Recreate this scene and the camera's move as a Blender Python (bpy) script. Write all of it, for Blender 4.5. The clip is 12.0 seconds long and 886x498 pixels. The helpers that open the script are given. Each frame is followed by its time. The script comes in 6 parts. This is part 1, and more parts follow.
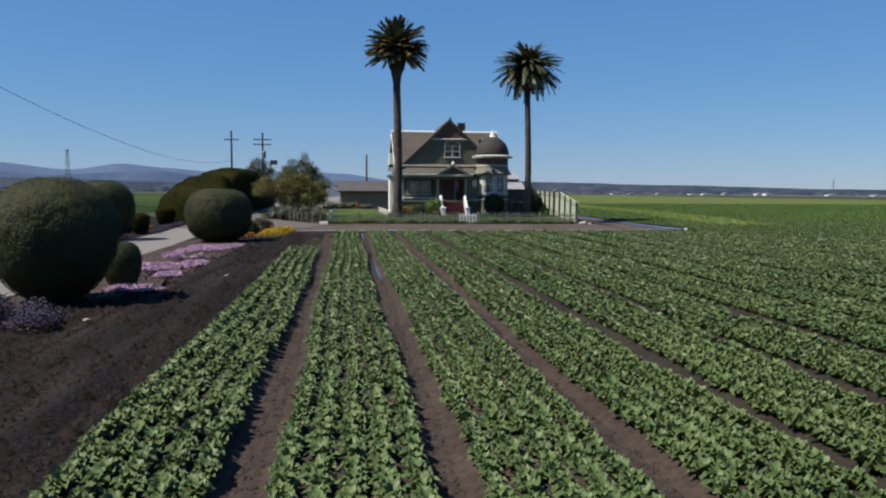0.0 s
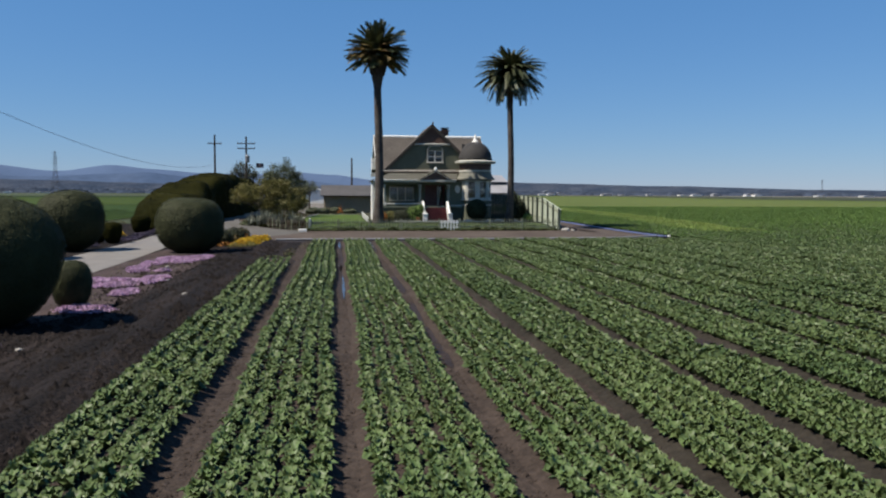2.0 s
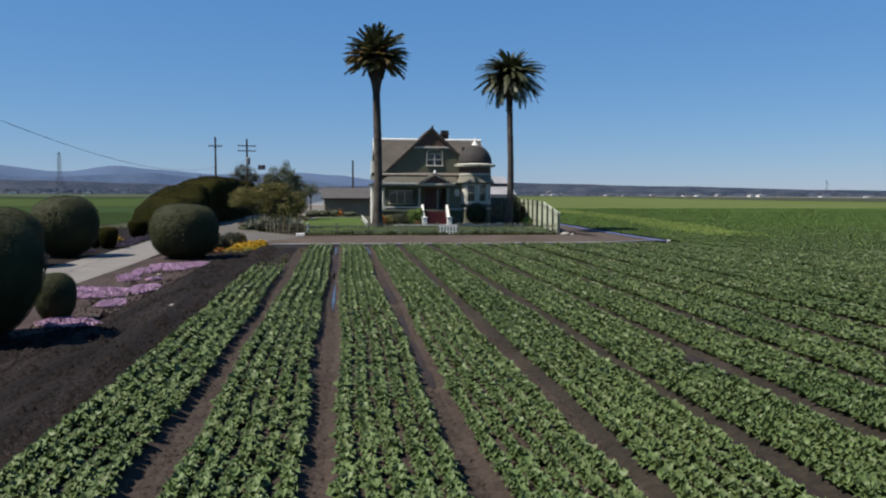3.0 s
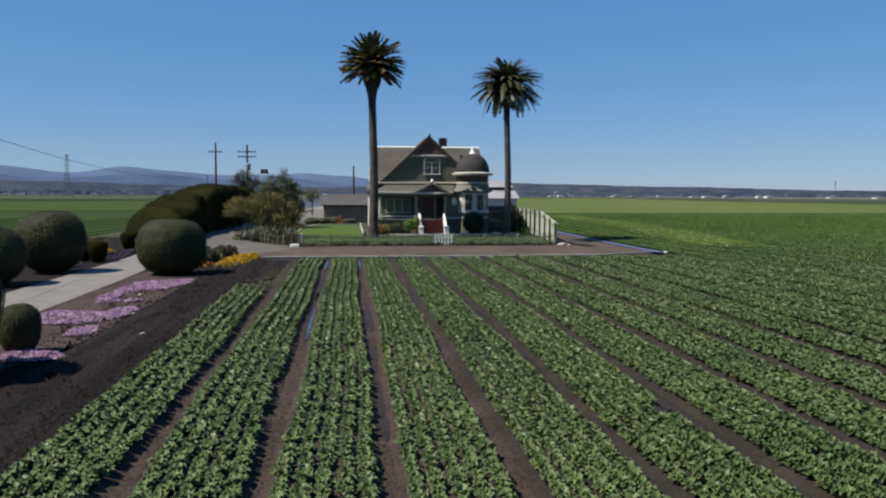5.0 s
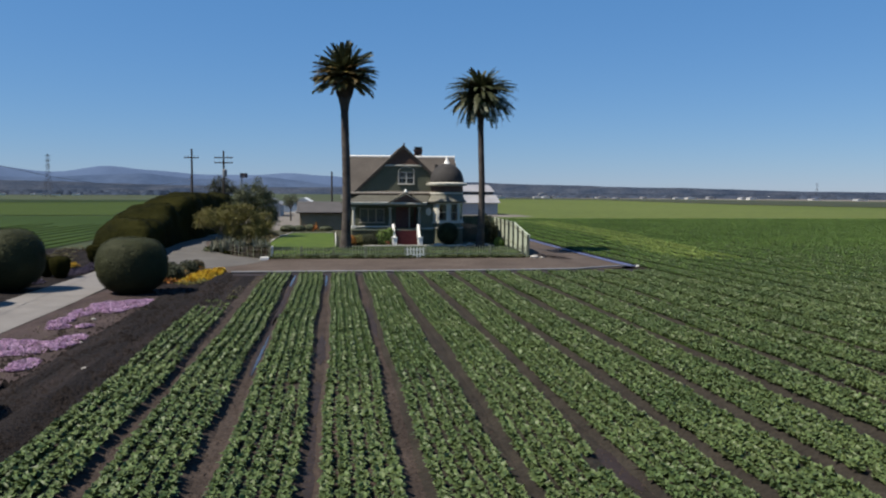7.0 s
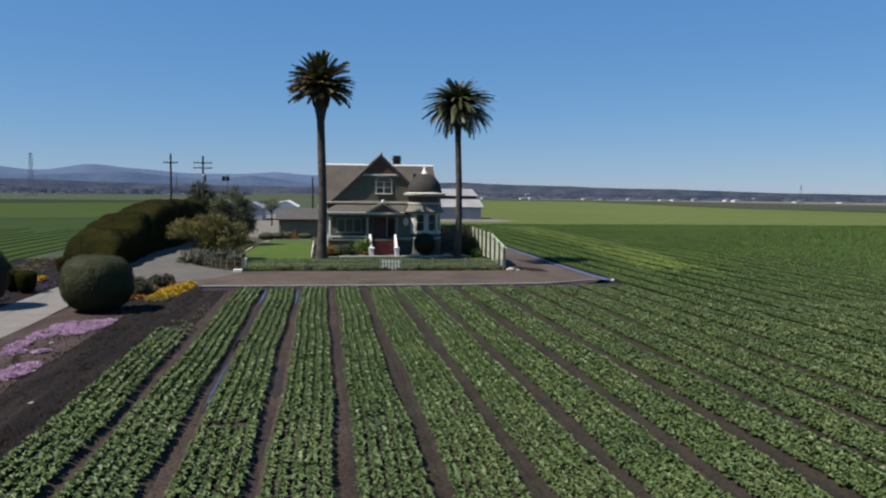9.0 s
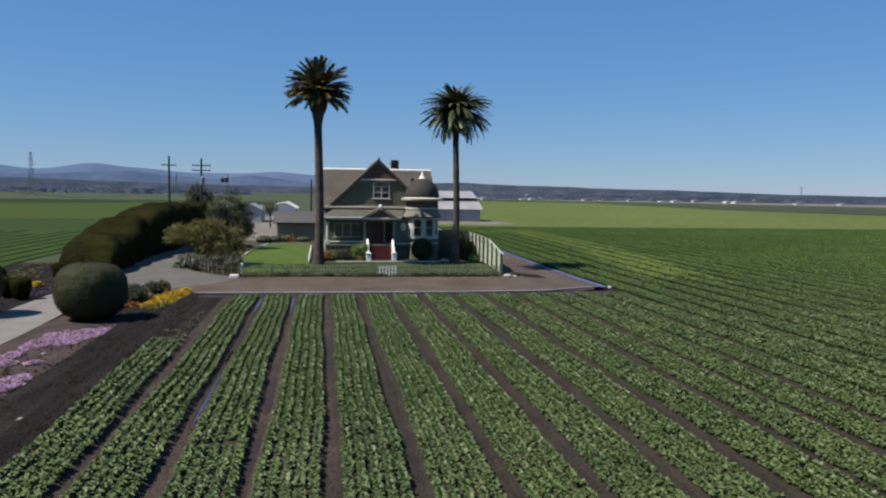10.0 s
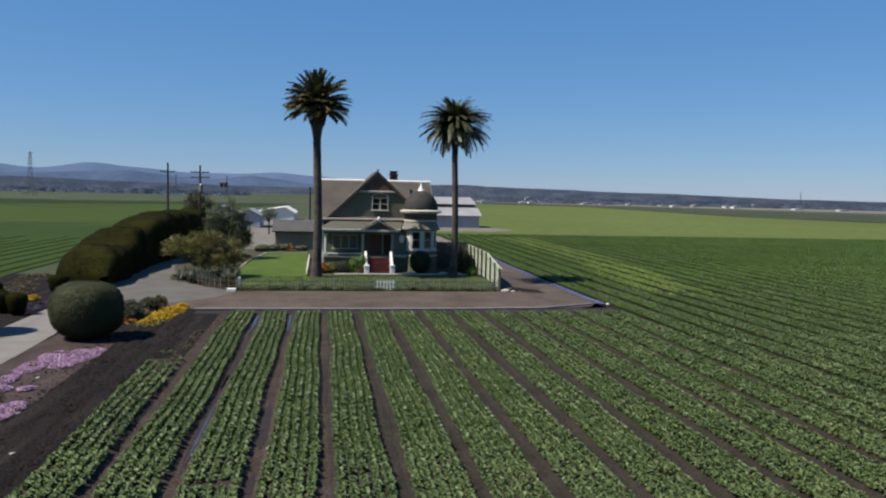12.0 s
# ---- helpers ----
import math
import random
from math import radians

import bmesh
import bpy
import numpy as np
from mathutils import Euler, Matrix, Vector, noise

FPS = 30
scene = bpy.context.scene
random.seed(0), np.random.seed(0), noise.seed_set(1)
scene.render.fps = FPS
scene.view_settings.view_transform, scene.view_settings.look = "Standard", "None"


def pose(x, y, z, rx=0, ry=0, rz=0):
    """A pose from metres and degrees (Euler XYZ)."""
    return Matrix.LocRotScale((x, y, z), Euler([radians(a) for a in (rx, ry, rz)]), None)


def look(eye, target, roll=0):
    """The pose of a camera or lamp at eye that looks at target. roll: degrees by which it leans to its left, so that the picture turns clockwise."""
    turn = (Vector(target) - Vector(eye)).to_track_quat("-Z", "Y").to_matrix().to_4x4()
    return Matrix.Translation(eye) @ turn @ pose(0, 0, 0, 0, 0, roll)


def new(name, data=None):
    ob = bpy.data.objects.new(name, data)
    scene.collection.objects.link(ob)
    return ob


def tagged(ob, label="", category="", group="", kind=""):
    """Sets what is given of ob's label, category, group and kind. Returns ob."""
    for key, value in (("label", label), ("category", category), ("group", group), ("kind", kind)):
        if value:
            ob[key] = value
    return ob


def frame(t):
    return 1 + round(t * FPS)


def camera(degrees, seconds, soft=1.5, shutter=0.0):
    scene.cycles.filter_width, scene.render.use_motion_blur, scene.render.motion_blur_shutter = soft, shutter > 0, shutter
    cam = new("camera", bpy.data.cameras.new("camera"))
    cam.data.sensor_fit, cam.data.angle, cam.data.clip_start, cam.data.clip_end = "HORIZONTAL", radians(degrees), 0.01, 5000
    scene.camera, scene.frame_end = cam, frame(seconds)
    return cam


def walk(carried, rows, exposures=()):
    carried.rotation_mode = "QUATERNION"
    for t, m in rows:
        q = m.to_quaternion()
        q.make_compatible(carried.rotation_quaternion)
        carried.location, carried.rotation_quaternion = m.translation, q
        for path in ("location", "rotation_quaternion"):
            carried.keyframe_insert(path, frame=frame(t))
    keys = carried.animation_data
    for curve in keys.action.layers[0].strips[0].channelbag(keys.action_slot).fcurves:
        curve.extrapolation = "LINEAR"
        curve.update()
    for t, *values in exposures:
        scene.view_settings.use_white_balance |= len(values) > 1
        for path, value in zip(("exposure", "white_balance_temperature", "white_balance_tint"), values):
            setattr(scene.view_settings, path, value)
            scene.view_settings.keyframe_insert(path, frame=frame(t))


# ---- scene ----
# camera: seconds, x, y, z, yaw, pitch, roll
cam = camera(57.0, 12.0, soft=2.15)
PATH = [
    (0.0, -0.398, -0.308, 2.959, -6.731, -4.019, 0.301),
    (0.5, -0.169, -0.108, 3.067, -6.945, -3.994, 0.289),
    (1.0, 0.068, 0.089, 3.176, -7.181, -3.975, 0.270),
    (1.5, 0.308, 0.280, 3.294, -7.333, -3.959, 0.247),
    (2.0, 0.549, 0.461, 3.424, -7.357, -3.946, 0.224),
    (2.5, 0.791, 0.633, 3.571, -7.258, -3.935, 0.201),
    (3.0, 1.037, 0.794, 3.734, -7.074, -3.925, 0.181),
    (5.0, 2.104, 1.325, 4.557, -6.559, -3.895, 0.163),
    (5.5, 2.395, 1.432, 4.796, -6.680, -3.890, 0.179),
    (6.0, 2.692, 1.532, 5.043, -6.911, -3.886, 0.205),
    (6.5, 2.991, 1.625, 5.296, -7.222, -3.884, 0.241),
    (7.0, 3.287, 1.713, 5.552, -7.571, -3.883, 0.288),
    (9.0, 4.279, 2.027, 6.560, -8.479, -3.886, 0.577),
    (9.5, 4.441, 2.099, 6.804, -8.495, -3.884, 0.672),
    (10.0, 4.558, 2.168, 7.047, -8.470, -3.878, 0.773),
    (10.5, 4.629, 2.233, 7.291, -8.452, -3.865, 0.880),
    (11.0, 4.658, 2.293, 7.543, -8.481, -3.843, 0.990),
    (11.5, 4.654, 2.345, 7.808, -8.548, -3.809, 1.103),
    (12.0, 4.637, 2.385, 8.095, -8.538, -3.758, 1.216),
]
walk(cam, [(t, pose(x, y, z, 0, 0, yaw) @ pose(0, 0, 0, 90 + pitch) @ pose(0, 0, 0, 0, 0, roll))
           for t, x, y, z, yaw, pitch, roll in PATH],
     exposures=[(0.0, 0.74, 6700, 10), (12.0, 0.74, 6700, 10)])

# ---- world, sun, exposure ----
SUN_EL, SUN_AZ = 53.0, 192.0   # height; plan angle of the way towards the sun, from +x anticlockwise
world = bpy.data.worlds.new("sky")
scene.world = world
world.use_nodes = True
wn = world.node_tree
sky = wn.nodes.new("ShaderNodeTexSky")
sky.sky_type = "NISHITA"
sky.sun_disc = False
sky.sun_elevation = radians(SUN_EL)
sky.sun_rotation = radians(90 - SUN_AZ)
sky.altitude, sky.air_density, sky.dust_density, sky.ozone_density = 0, 1.0, 0.0, 6.0
deep = wn.nodes.new("ShaderNodeMix")
deep.data_type = "RGBA"
deep.inputs["Factor"].default_value = 0.45
deep.inputs["B"].default_value = (0.5, 3.2, 8.5, 1)
wn.links.new(sky.outputs[0], deep.inputs["A"])
wn.links.new(deep.outputs["Result"], wn.nodes["Background"].inputs[0])
wn.nodes["Background"].inputs[1].default_value = 0.0520
sun = new("sun", bpy.data.lights.new("sun", "SUN"))
sun.data.energy, sun.data.angle, sun.data.color = 4.9, radians(0.5), (1.0, 0.94, 0.85)
sun_way = Vector((math.cos(radians(SUN_AZ)) * math.cos(radians(SUN_EL)), math.sin(radians(SUN_AZ)) * math.cos(radians(SUN_EL)), math.sin(radians(SUN_EL))))
sun.matrix_world = look(sun_way * 100, (0, 0, 0))

# ---- materials ----


def mat(name, cols, scale=3.0, rough=0.8, bump=0.3, fine=8.0, rnd="", spread=0.25, metal=0.0, spec=0.4, depth=0.02, contrast=0.35, translucent=0.0, stretch=1.0):
    """Noise-mottled surface: cols mixed at one scale, lightness broken up at a finer one, with bump."""
    m = bpy.data.materials.new(name)
    m.use_nodes = True
    n, l = m.node_tree.nodes, m.node_tree.links
    b = n["Principled BSDF"]
    geo = n.new("ShaderNodeNewGeometry")
    big = n.new("ShaderNodeTexNoise")
    big.inputs["Scale"].default_value, big.inputs["Detail"].default_value = scale, 5
    if stretch != 1.0:
        mp = n.new("ShaderNodeMapping")
        mp.inputs["Scale"].default_value = (1, stretch, 1)
        l.new(geo.outputs["Position"], mp.inputs["Vector"])
        l.new(mp.outputs[0], big.inputs["Vector"])
    else:
        l.new(geo.outputs["Position"], big.inputs["Vector"])
    ramp = n.new("ShaderNodeValToRGB")
    el = ramp.color_ramp.elements
    while len(el) < len(cols):
        el.new(0.5)
    for i, c in enumerate(cols):
        el[i].position = 0.3 + 0.4 * i / max(1, len(cols) - 1)
        el[i].color = (*c, 1)
    l.new(big.outputs["Fac"], ramp.inputs["Fac"])
    small = n.new("ShaderNodeTexNoise")
    small.inputs["Scale"].default_value, small.inputs["Detail"].default_value = scale * fine, 6
    l.new(geo.outputs["Position"], small.inputs["Vector"])
    hsv = n.new("ShaderNodeHueSaturation")
    l.new(ramp.outputs["Color"], hsv.inputs["Color"])
    val = n.new("ShaderNodeMapRange")
    val.inputs[1].default_value, val.inputs[2].default_value = 0.25, 0.75
    val.inputs[3].default_value, val.inputs[4].default_value = 1 - contrast, 1 + contrast
    l.new(small.outputs["Fac"], val.inputs[0])
    last = val.outputs[0]
    if rnd:
        src = n.new("ShaderNodeObjectInfo").outputs["Random"] if rnd == "object" else geo.outputs["Random Per Island"]
        r = n.new("ShaderNodeMapRange")
        r.inputs[3].default_value, r.inputs[4].default_value = 1 - spread, 1 + spread
        l.new(src, r.inputs[0])
        mul = n.new("ShaderNodeMath")
        mul.operation = "MULTIPLY"
        l.new(last, mul.inputs[0])
        l.new(r.outputs[0], mul.inputs[1])
        last = mul.outputs[0]
        hue = n.new("ShaderNodeMapRange")
        hue.inputs[3].default_value, hue.inputs[4].default_value = 0.5 - spread * 0.06, 0.5 + spread * 0.06
        l.new(src, hue.inputs[0])
        l.new(hue.outputs[0], hsv.inputs["Hue"])
    l.new(last, hsv.inputs["Value"])
    l.new(hsv.outputs["Color"], b.inputs["Base Color"])
    b.inputs["Roughness"].default_value, b.inputs["Metallic"].default_value = rough, metal
    b.inputs["Specular IOR Level"].default_value = spec
    if bump:
        bp = n.new("ShaderNodeBump")
        bp.inputs["Strength"].default_value, bp.inputs["Distance"].default_value = bump, depth
        l.new(small.outputs["Fac"], bp.inputs["Height"])
        l.new(bp.outputs["Normal"], b.inputs["Normal"])
    if translucent:
        tr = n.new("ShaderNodeBsdfTranslucent")
        l.new(hsv.outputs["Color"], tr.inputs["Color"])
        mx = n.new("ShaderNodeMixShader")
        mx.inputs[0].default_value = translucent
        l.new(b.outputs[0], mx.inputs[1])
        l.new(tr.outputs[0], mx.inputs[2])
        l.new(mx.outputs[0], n["Material Output"].inputs["Surface"])
    return m


def rows_over(m, axis, pitch, dark, amount=0.6):
    """Adds straight planted rows of the given pitch to a material's base colour and relief."""
    n, l = m.node_tree.nodes, m.node_tree.links
    b = n["Principled BSDF"]
    link = b.inputs["Base Color"].links[0]
    src = link.from_socket
    geo = n.new("ShaderNodeNewGeometry")
    sep = n.new("ShaderNodeSeparateXYZ")
    l.new(geo.outputs["Position"], sep.inputs[0])
    wob = n.new("ShaderNodeTexNoise")
    wob.inputs["Scale"].default_value = 0.9
    l.new(geo.outputs["Position"], wob.inputs["Vector"])
    k = n.new("ShaderNodeMath")
    k.operation = "MULTIPLY_ADD"
    k.inputs[1].default_value = 2 * math.pi / pitch
    l.new(sep.outputs[axis], k.inputs[0])
    l.new(wob.outputs["Fac"], k.inputs[2])
    s = n.new("ShaderNodeMath")
    s.operation = "SINE"
    l.new(k.outputs[0], s.inputs[0])
    r = n.new("ShaderNodeMapRange")
    r.inputs[1].default_value, r.inputs[2].default_value, r.inputs[3].default_value, r.inputs[4].default_value = 0.2, 0.9, 0, amount
    l.new(s.outputs[0], r.inputs[0])
    mx = n.new("ShaderNodeMix")
    mx.data_type = "RGBA"
    mx.inputs["B"].default_value = (*dark, 1)
    l.new(r.outputs[0], mx.inputs["Factor"])
    l.new(src, mx.inputs["A"])
    l.new(mx.outputs["Result"], b.inputs["Base Color"])
    return m


def courses(m, height, amount=0.5, width=0.14):
    """Adds overlapping shingle courses (relief and dark joints) along z to a material."""
    n, l = m.node_tree.nodes, m.node_tree.links
    b = n["Principled BSDF"]
    src = b.inputs["Base Color"].links[0].from_socket
    geo = n.new("ShaderNodeNewGeometry")
    sep = n.new("ShaderNodeSeparateXYZ")
    l.new(geo.outputs["Position"], sep.inputs[0])
    add = n.new("ShaderNodeMath")
    add.operation = "ADD"
    l.new(sep.outputs[0], add.inputs[0])
    l.new(sep.outputs[1], add.inputs[1])
    com = n.new("ShaderNodeCombineXYZ")
    l.new(add.outputs[0], com.inputs[0])
    l.new(sep.outputs[2], com.inputs[1])
    br = n.new("ShaderNodeTexBrick")
    br.inputs["Scale"].default_value = 1.0
    br.inputs["Brick Width"].default_value, br.inputs["Row Height"].default_value = width, height
    br.inputs["Mortar Size"].default_value = height * 0.1
    br.inputs["Color1"].default_value, br.inputs["Color2"].default_value = (1, 1, 1, 1), (0.78, 0.78, 0.78, 1)
    br.inputs["Mortar"].default_value = (0.45, 0.45, 0.45, 1)
    l.new(com.outputs[0], br.inputs["Vector"])
    mx = n.new("ShaderNodeMix")
    mx.data_type, mx.blend_type = "RGBA", "MULTIPLY"
    mx.inputs["Factor"].default_value = amount
    l.new(src, mx.inputs["A"])
    l.new(br.outputs["Color"], mx.inputs["B"])
    l.new(mx.outputs["Result"], b.inputs["Base Color"])
    return m


SOIL = mat("soil", [(0.0058, 0.0044, 0.0041), (0.0105, 0.008, 0.0073), (0.0205, 0.0156, 0.0144)], 2.2, 0.95, 1.0, 4, depth=0.12, contrast=0.55, spec=0.12, stretch=0.06)
FURROW = mat("furrow_soil", [(0.0262, 0.0193, 0.0158), (0.0455, 0.0342, 0.0283)], 0.7, 0.95, 0.9, 11, depth=0.09, spec=0.15)
GREYFURROW = mat("grey_furrow_soil", [(0.0155, 0.0131, 0.0102), (0.0265, 0.0226, 0.0174)], 0.7, 0.95, 0.9, 11, depth=0.09, spec=0.15)
MULCH = mat("dry_garden_soil", [(0.03351, 0.02405, 0.02249), (0.05528, 0.04034, 0.038)], 0.8, 0.95, 0.9, 9, depth=0.05, spec=0.12, stretch=0.5)
# darker soil copy: plant shadow in the eastern furrows is put into its colour
SHADESOIL = mat("shaded_field_soil", [(0.008568, 0.008029, 0.005132), (0.01428, 0.01338, 0.008477)], 0.7, 0.95, 0.8, 9, depth=0.06, spec=0.15)
WETSOIL = mat("wet_soil", [(0.0134, 0.009035, 0.007818), (0.02512, 0.01668, 0.01433)], 2, 0.7, 0.6, 6, spec=0.25)
WATER = mat("standing_water", [(0.022, 0.019, 0.018), (0.04, 0.036, 0.034)], 2, 0.2, 0.1, 3, spec=0.38, contrast=0.1)
ROAD = mat("packed_earth", [(0.04638, 0.03478, 0.02793), (0.06588, 0.05059, 0.04111), (0.08169, 0.06535, 0.05428)], 0.35, 0.95, 0.8, 16, depth=0.04, spec=0.15)
YARD = mat("farmyard_gravel", [(0.1066, 0.09504, 0.08208), (0.1455, 0.1322, 0.1146)], 0.3, 0.95, 0.4, 14, spec=0.15, contrast=0.15)
CONCRETE = mat("concrete", [(0.128, 0.119, 0.111), (0.164, 0.153, 0.142)], 0.6, 0.9, 0.25, 20, contrast=0.12, spec=0.2)
ASPHALT = mat("worn_asphalt", [(0.06851, 0.06429, 0.05902), (0.09486, 0.08857, 0.08169)], 0.5, 0.92, 0.3, 20, contrast=0.15, spec=0.2)
LAWN = mat("lawn_grass", [(0.033, 0.058, 0.0042), (0.045, 0.074, 0.0055), (0.062, 0.092, 0.0075)], 0.45, 0.8, 0.6, 16, spec=0.2)
FRONTGRASS = mat("front_grass", [(0.029, 0.047, 0.012), (0.044, 0.064, 0.0175)], 1.6, 0.9, 0.9, 9, spec=0.2)
GRASSBLADE = mat("grass_blades", [(0.034, 0.0493, 0.01275), (0.06375, 0.0748, 0.0255)], 1.2, 0.7, 0.0, 8, rnd="island", spread=0.35, spec=0.2, translucent=0.1)
ROUGHGRASS = mat("rough_grass", [(0.02792, 0.03102, 0.01489), (0.05274, 0.04654, 0.02606)], 0.8, 0.85, 0.7, 14, spec=0.2)
CROP = mat("crop_leaf", [(0.056, 0.086, 0.0285), (0.086, 0.118, 0.0405)], 0.25, 0.5, 0.0, 60, rnd="island", spread=0.2, spec=0.26, contrast=0.25, translucent=0.08)
# dark sheet colour: shade between and under the leaves is put into it
CROPSHADE = mat("crop_canopy", [(0.014, 0.024, 0.005), (0.022, 0.036, 0.008)], 0.09, 0.7, 0.5, 22, spec=0.06, depth=0.1)
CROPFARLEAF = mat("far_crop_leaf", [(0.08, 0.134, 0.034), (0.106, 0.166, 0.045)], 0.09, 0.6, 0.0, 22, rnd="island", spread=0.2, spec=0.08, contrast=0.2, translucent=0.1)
CROPYELLOW = mat("yellowed_crop", [(0.145, 0.205, 0.045), (0.202, 0.25, 0.06)], 0.4, 0.6, 0.0, 30, rnd="island", spread=0.35, spec=0.3, translucent=0.2)
FIELDLIGHT = mat("young_crop_field", [(0.06552, 0.08633, 0.02383), (0.0834, 0.1013, 0.02978)], 0.012, 0.85, 0.3, 30, spec=0.05, contrast=0.2)
FIELDLEFT = rows_over(mat("green_field", [(0.021, 0.0375, 0.008), (0.03, 0.05, 0.0105)], 0.03, 0.8, 0.3, 30, spec=0.04, contrast=0.25), 0, 2.1, (0.02555, 0.03285, 0.0146), 0.22)
FIELDBRIGHT = mat("bright_green_field", [(0.03, 0.047, 0.0105), (0.039, 0.057, 0.0135)], 0.012, 0.85, 0.2, 30, spec=0.04, contrast=0.15)
FIELDFAR = mat("far_fields", [(0.029, 0.041, 0.02), (0.046, 0.054, 0.03), (0.036, 0.056, 0.025)], 0.004, 0.9, 0.0, 12, spec=0.1)
FIELDDARKGREEN = mat("dark_green_field", [(0.016, 0.027, 0.0095), (0.024, 0.036, 0.0135)], 0.01, 0.9, 0.0, 12, spec=0.05)
FIELDDARK = mat("dark_field", [(0.027, 0.036, 0.02), (0.043, 0.045, 0.029)], 0.006, 0.9, 0.0, 12, spec=0.1)
BOXLEAF = mat("clipped_leaf", [(0.029, 0.0325, 0.016), (0.044, 0.0475, 0.0235)], 0.9, 0.65, 0.0, 12, rnd="island", spread=0.07, spec=0.08, contrast=0.12)
# near-black green: shade between the inner leaves is put into this colour
BOXCORE = mat("shaded_shrub_core", [(0.0102, 0.01275, 0.0068), (0.0204, 0.0238, 0.0119)], 2.5, 0.9, 0.9, 6, spec=0.1, depth=0.08)
HEDGELEAF = mat("cypress_leaf", [(0.0085, 0.0092, 0.0022), (0.021, 0.0205, 0.0046)], 0.35, 0.9, 0.0, 14, rnd="island", spread=0.15, spec=0.03, contrast=0.12)
SCRUBLEAF = mat("scrub_leaf", [(0.025, 0.03, 0.016), (0.046, 0.05, 0.028)], 0.8, 0.7, 0.0, 10, rnd="island", spread=0.4, spec=0.2, translucent=0.1)
OLIVELEAF = mat("olive_leaf", [(0.08105, 0.08027, 0.01965), (0.1401, 0.1187, 0.02949)], 0.8, 0.6, 0.0, 10, rnd="island", spread=0.2, spec=0.3, translucent=0.2)
TREELEAF = mat("tree_leaf", [(0.06141, 0.07225, 0.03974), (0.09758, 0.1084, 0.06141)], 0.8, 0.6, 0.0, 10, rnd="island", spread=0.5, spec=0.3, translucent=0.2)
GREYLEAF = mat("grey_leaf", [(0.046, 0.056, 0.026), (0.08, 0.09, 0.043)], 0.8, 0.6, 0.0, 10, rnd="island", spread=0.22, spec=0.3, translucent=0.2)
PALESTEM = mat("pale_stems", [(0.11, 0.12, 0.085), (0.19, 0.195, 0.15)], 2, 0.7, 0.0, 10, rnd="island", spread=0.4, spec=0.2, translucent=0.1)
LIMELEAF = mat("lime_leaf", [(0.08097, 0.135, 0.02249), (0.117, 0.171, 0.03599)], 2, 0.6, 0.0, 10, rnd="island", spread=0.4, spec=0.3, translucent=0.2)
DRYLEAF = mat("dry_leaf", [(0.05585, 0.0484, 0.02233), (0.08935, 0.07446, 0.03722)], 2, 0.7, 0.0, 10, rnd="island", spread=0.5, spec=0.2, translucent=0.15)
PINK = mat("pink_flowers", [(0.29, 0.17, 0.285), (0.39, 0.27, 0.375)], 2.5, 0.7, 0.0, 8, rnd="island", spread=0.4, spec=0.2, translucent=0.2)
LAVENDER = mat("lavender_flowers", [(0.022, 0.018, 0.031), (0.042, 0.033, 0.058)], 2.5, 0.7, 0.0, 8, rnd="island", spread=0.4, spec=0.2)
YELLOW = mat("yellow_flowers", [(0.3413, 0.2048, 0.01241), (0.4219, 0.273, 0.01861)], 2.5, 0.7, 0.0, 8, rnd="island", spread=0.35, spec=0.2, translucent=0.15)
ORANGE = mat("orange_flowers", [(0.2606, 0.09307, 0.01861), (0.3102, 0.1365, 0.03102)], 2.5, 0.7, 0.0, 8, rnd="island", spread=0.35, spec=0.2)
PALMTRUNK = mat("palm_bark", [(0.038, 0.032, 0.029), (0.085, 0.073, 0.065)], 1.2, 0.95, 0.9, 8, spec=0.15, depth=0.05)
PALEBARK = mat("pale_bark", [(0.08075, 0.07106, 0.05814), (0.1292, 0.1147, 0.0969)], 4, 0.95, 0.6, 6, spec=0.15)
BARK = mat("bark", [(0.05652, 0.04441, 0.03392), (0.0969, 0.08075, 0.0646)], 4, 0.95, 0.8, 6, spec=0.15)
FROND = mat("palm_frond", [(0.038, 0.044, 0.0185), (0.062, 0.067, 0.028)], 0.7, 0.5, 0.0, 8, rnd="object", spread=0.35, spec=0.35, translucent=0.12)
FRONDOLD = mat("old_palm_frond", [(0.0952, 0.06664, 0.0204), (0.136, 0.0952, 0.0306)], 0.7, 0.6, 0.0, 8, rnd="object", spread=0.35, spec=0.25, translucent=0.12)
SIDING = courses(mat("green_shingle_siding", [(0.108, 0.114, 0.079), (0.129, 0.134, 0.0935)], 0.8, 0.75, 0.2, 12, spec=0.25, contrast=0.1), 0.16, 0.5)
BROWNSIDING = courses(mat("brown_shingle_siding", [(0.09975, 0.0589, 0.0456), (0.133, 0.0779, 0.05985)], 1.5, 0.8, 0.2, 12, spec=0.25, contrast=0.15), 0.16, 0.5)
ROOF = courses(mat("roof_shingles", [(0.06081, 0.05274, 0.0453), (0.08067, 0.07012, 0.06019)], 0.6, 0.9, 0.4, 14, spec=0.2, contrast=0.2), 0.12, 0.45, 0.3)
PORCHROOF = courses(mat("porch_shingles", [(0.069, 0.0675, 0.055), (0.088, 0.0855, 0.07)], 0.7, 0.9, 0.4, 14, spec=0.2, contrast=0.2), 0.08, 0.45, 0.3)
SKIRTROOF = courses(mat("pale_skirt_shingles", [(0.1322, 0.1298, 0.1053), (0.1616, 0.1566, 0.1298)], 0.8, 0.85, 0.3, 12, spec=0.2, contrast=0.15), 0.1, 0.35, 0.2)
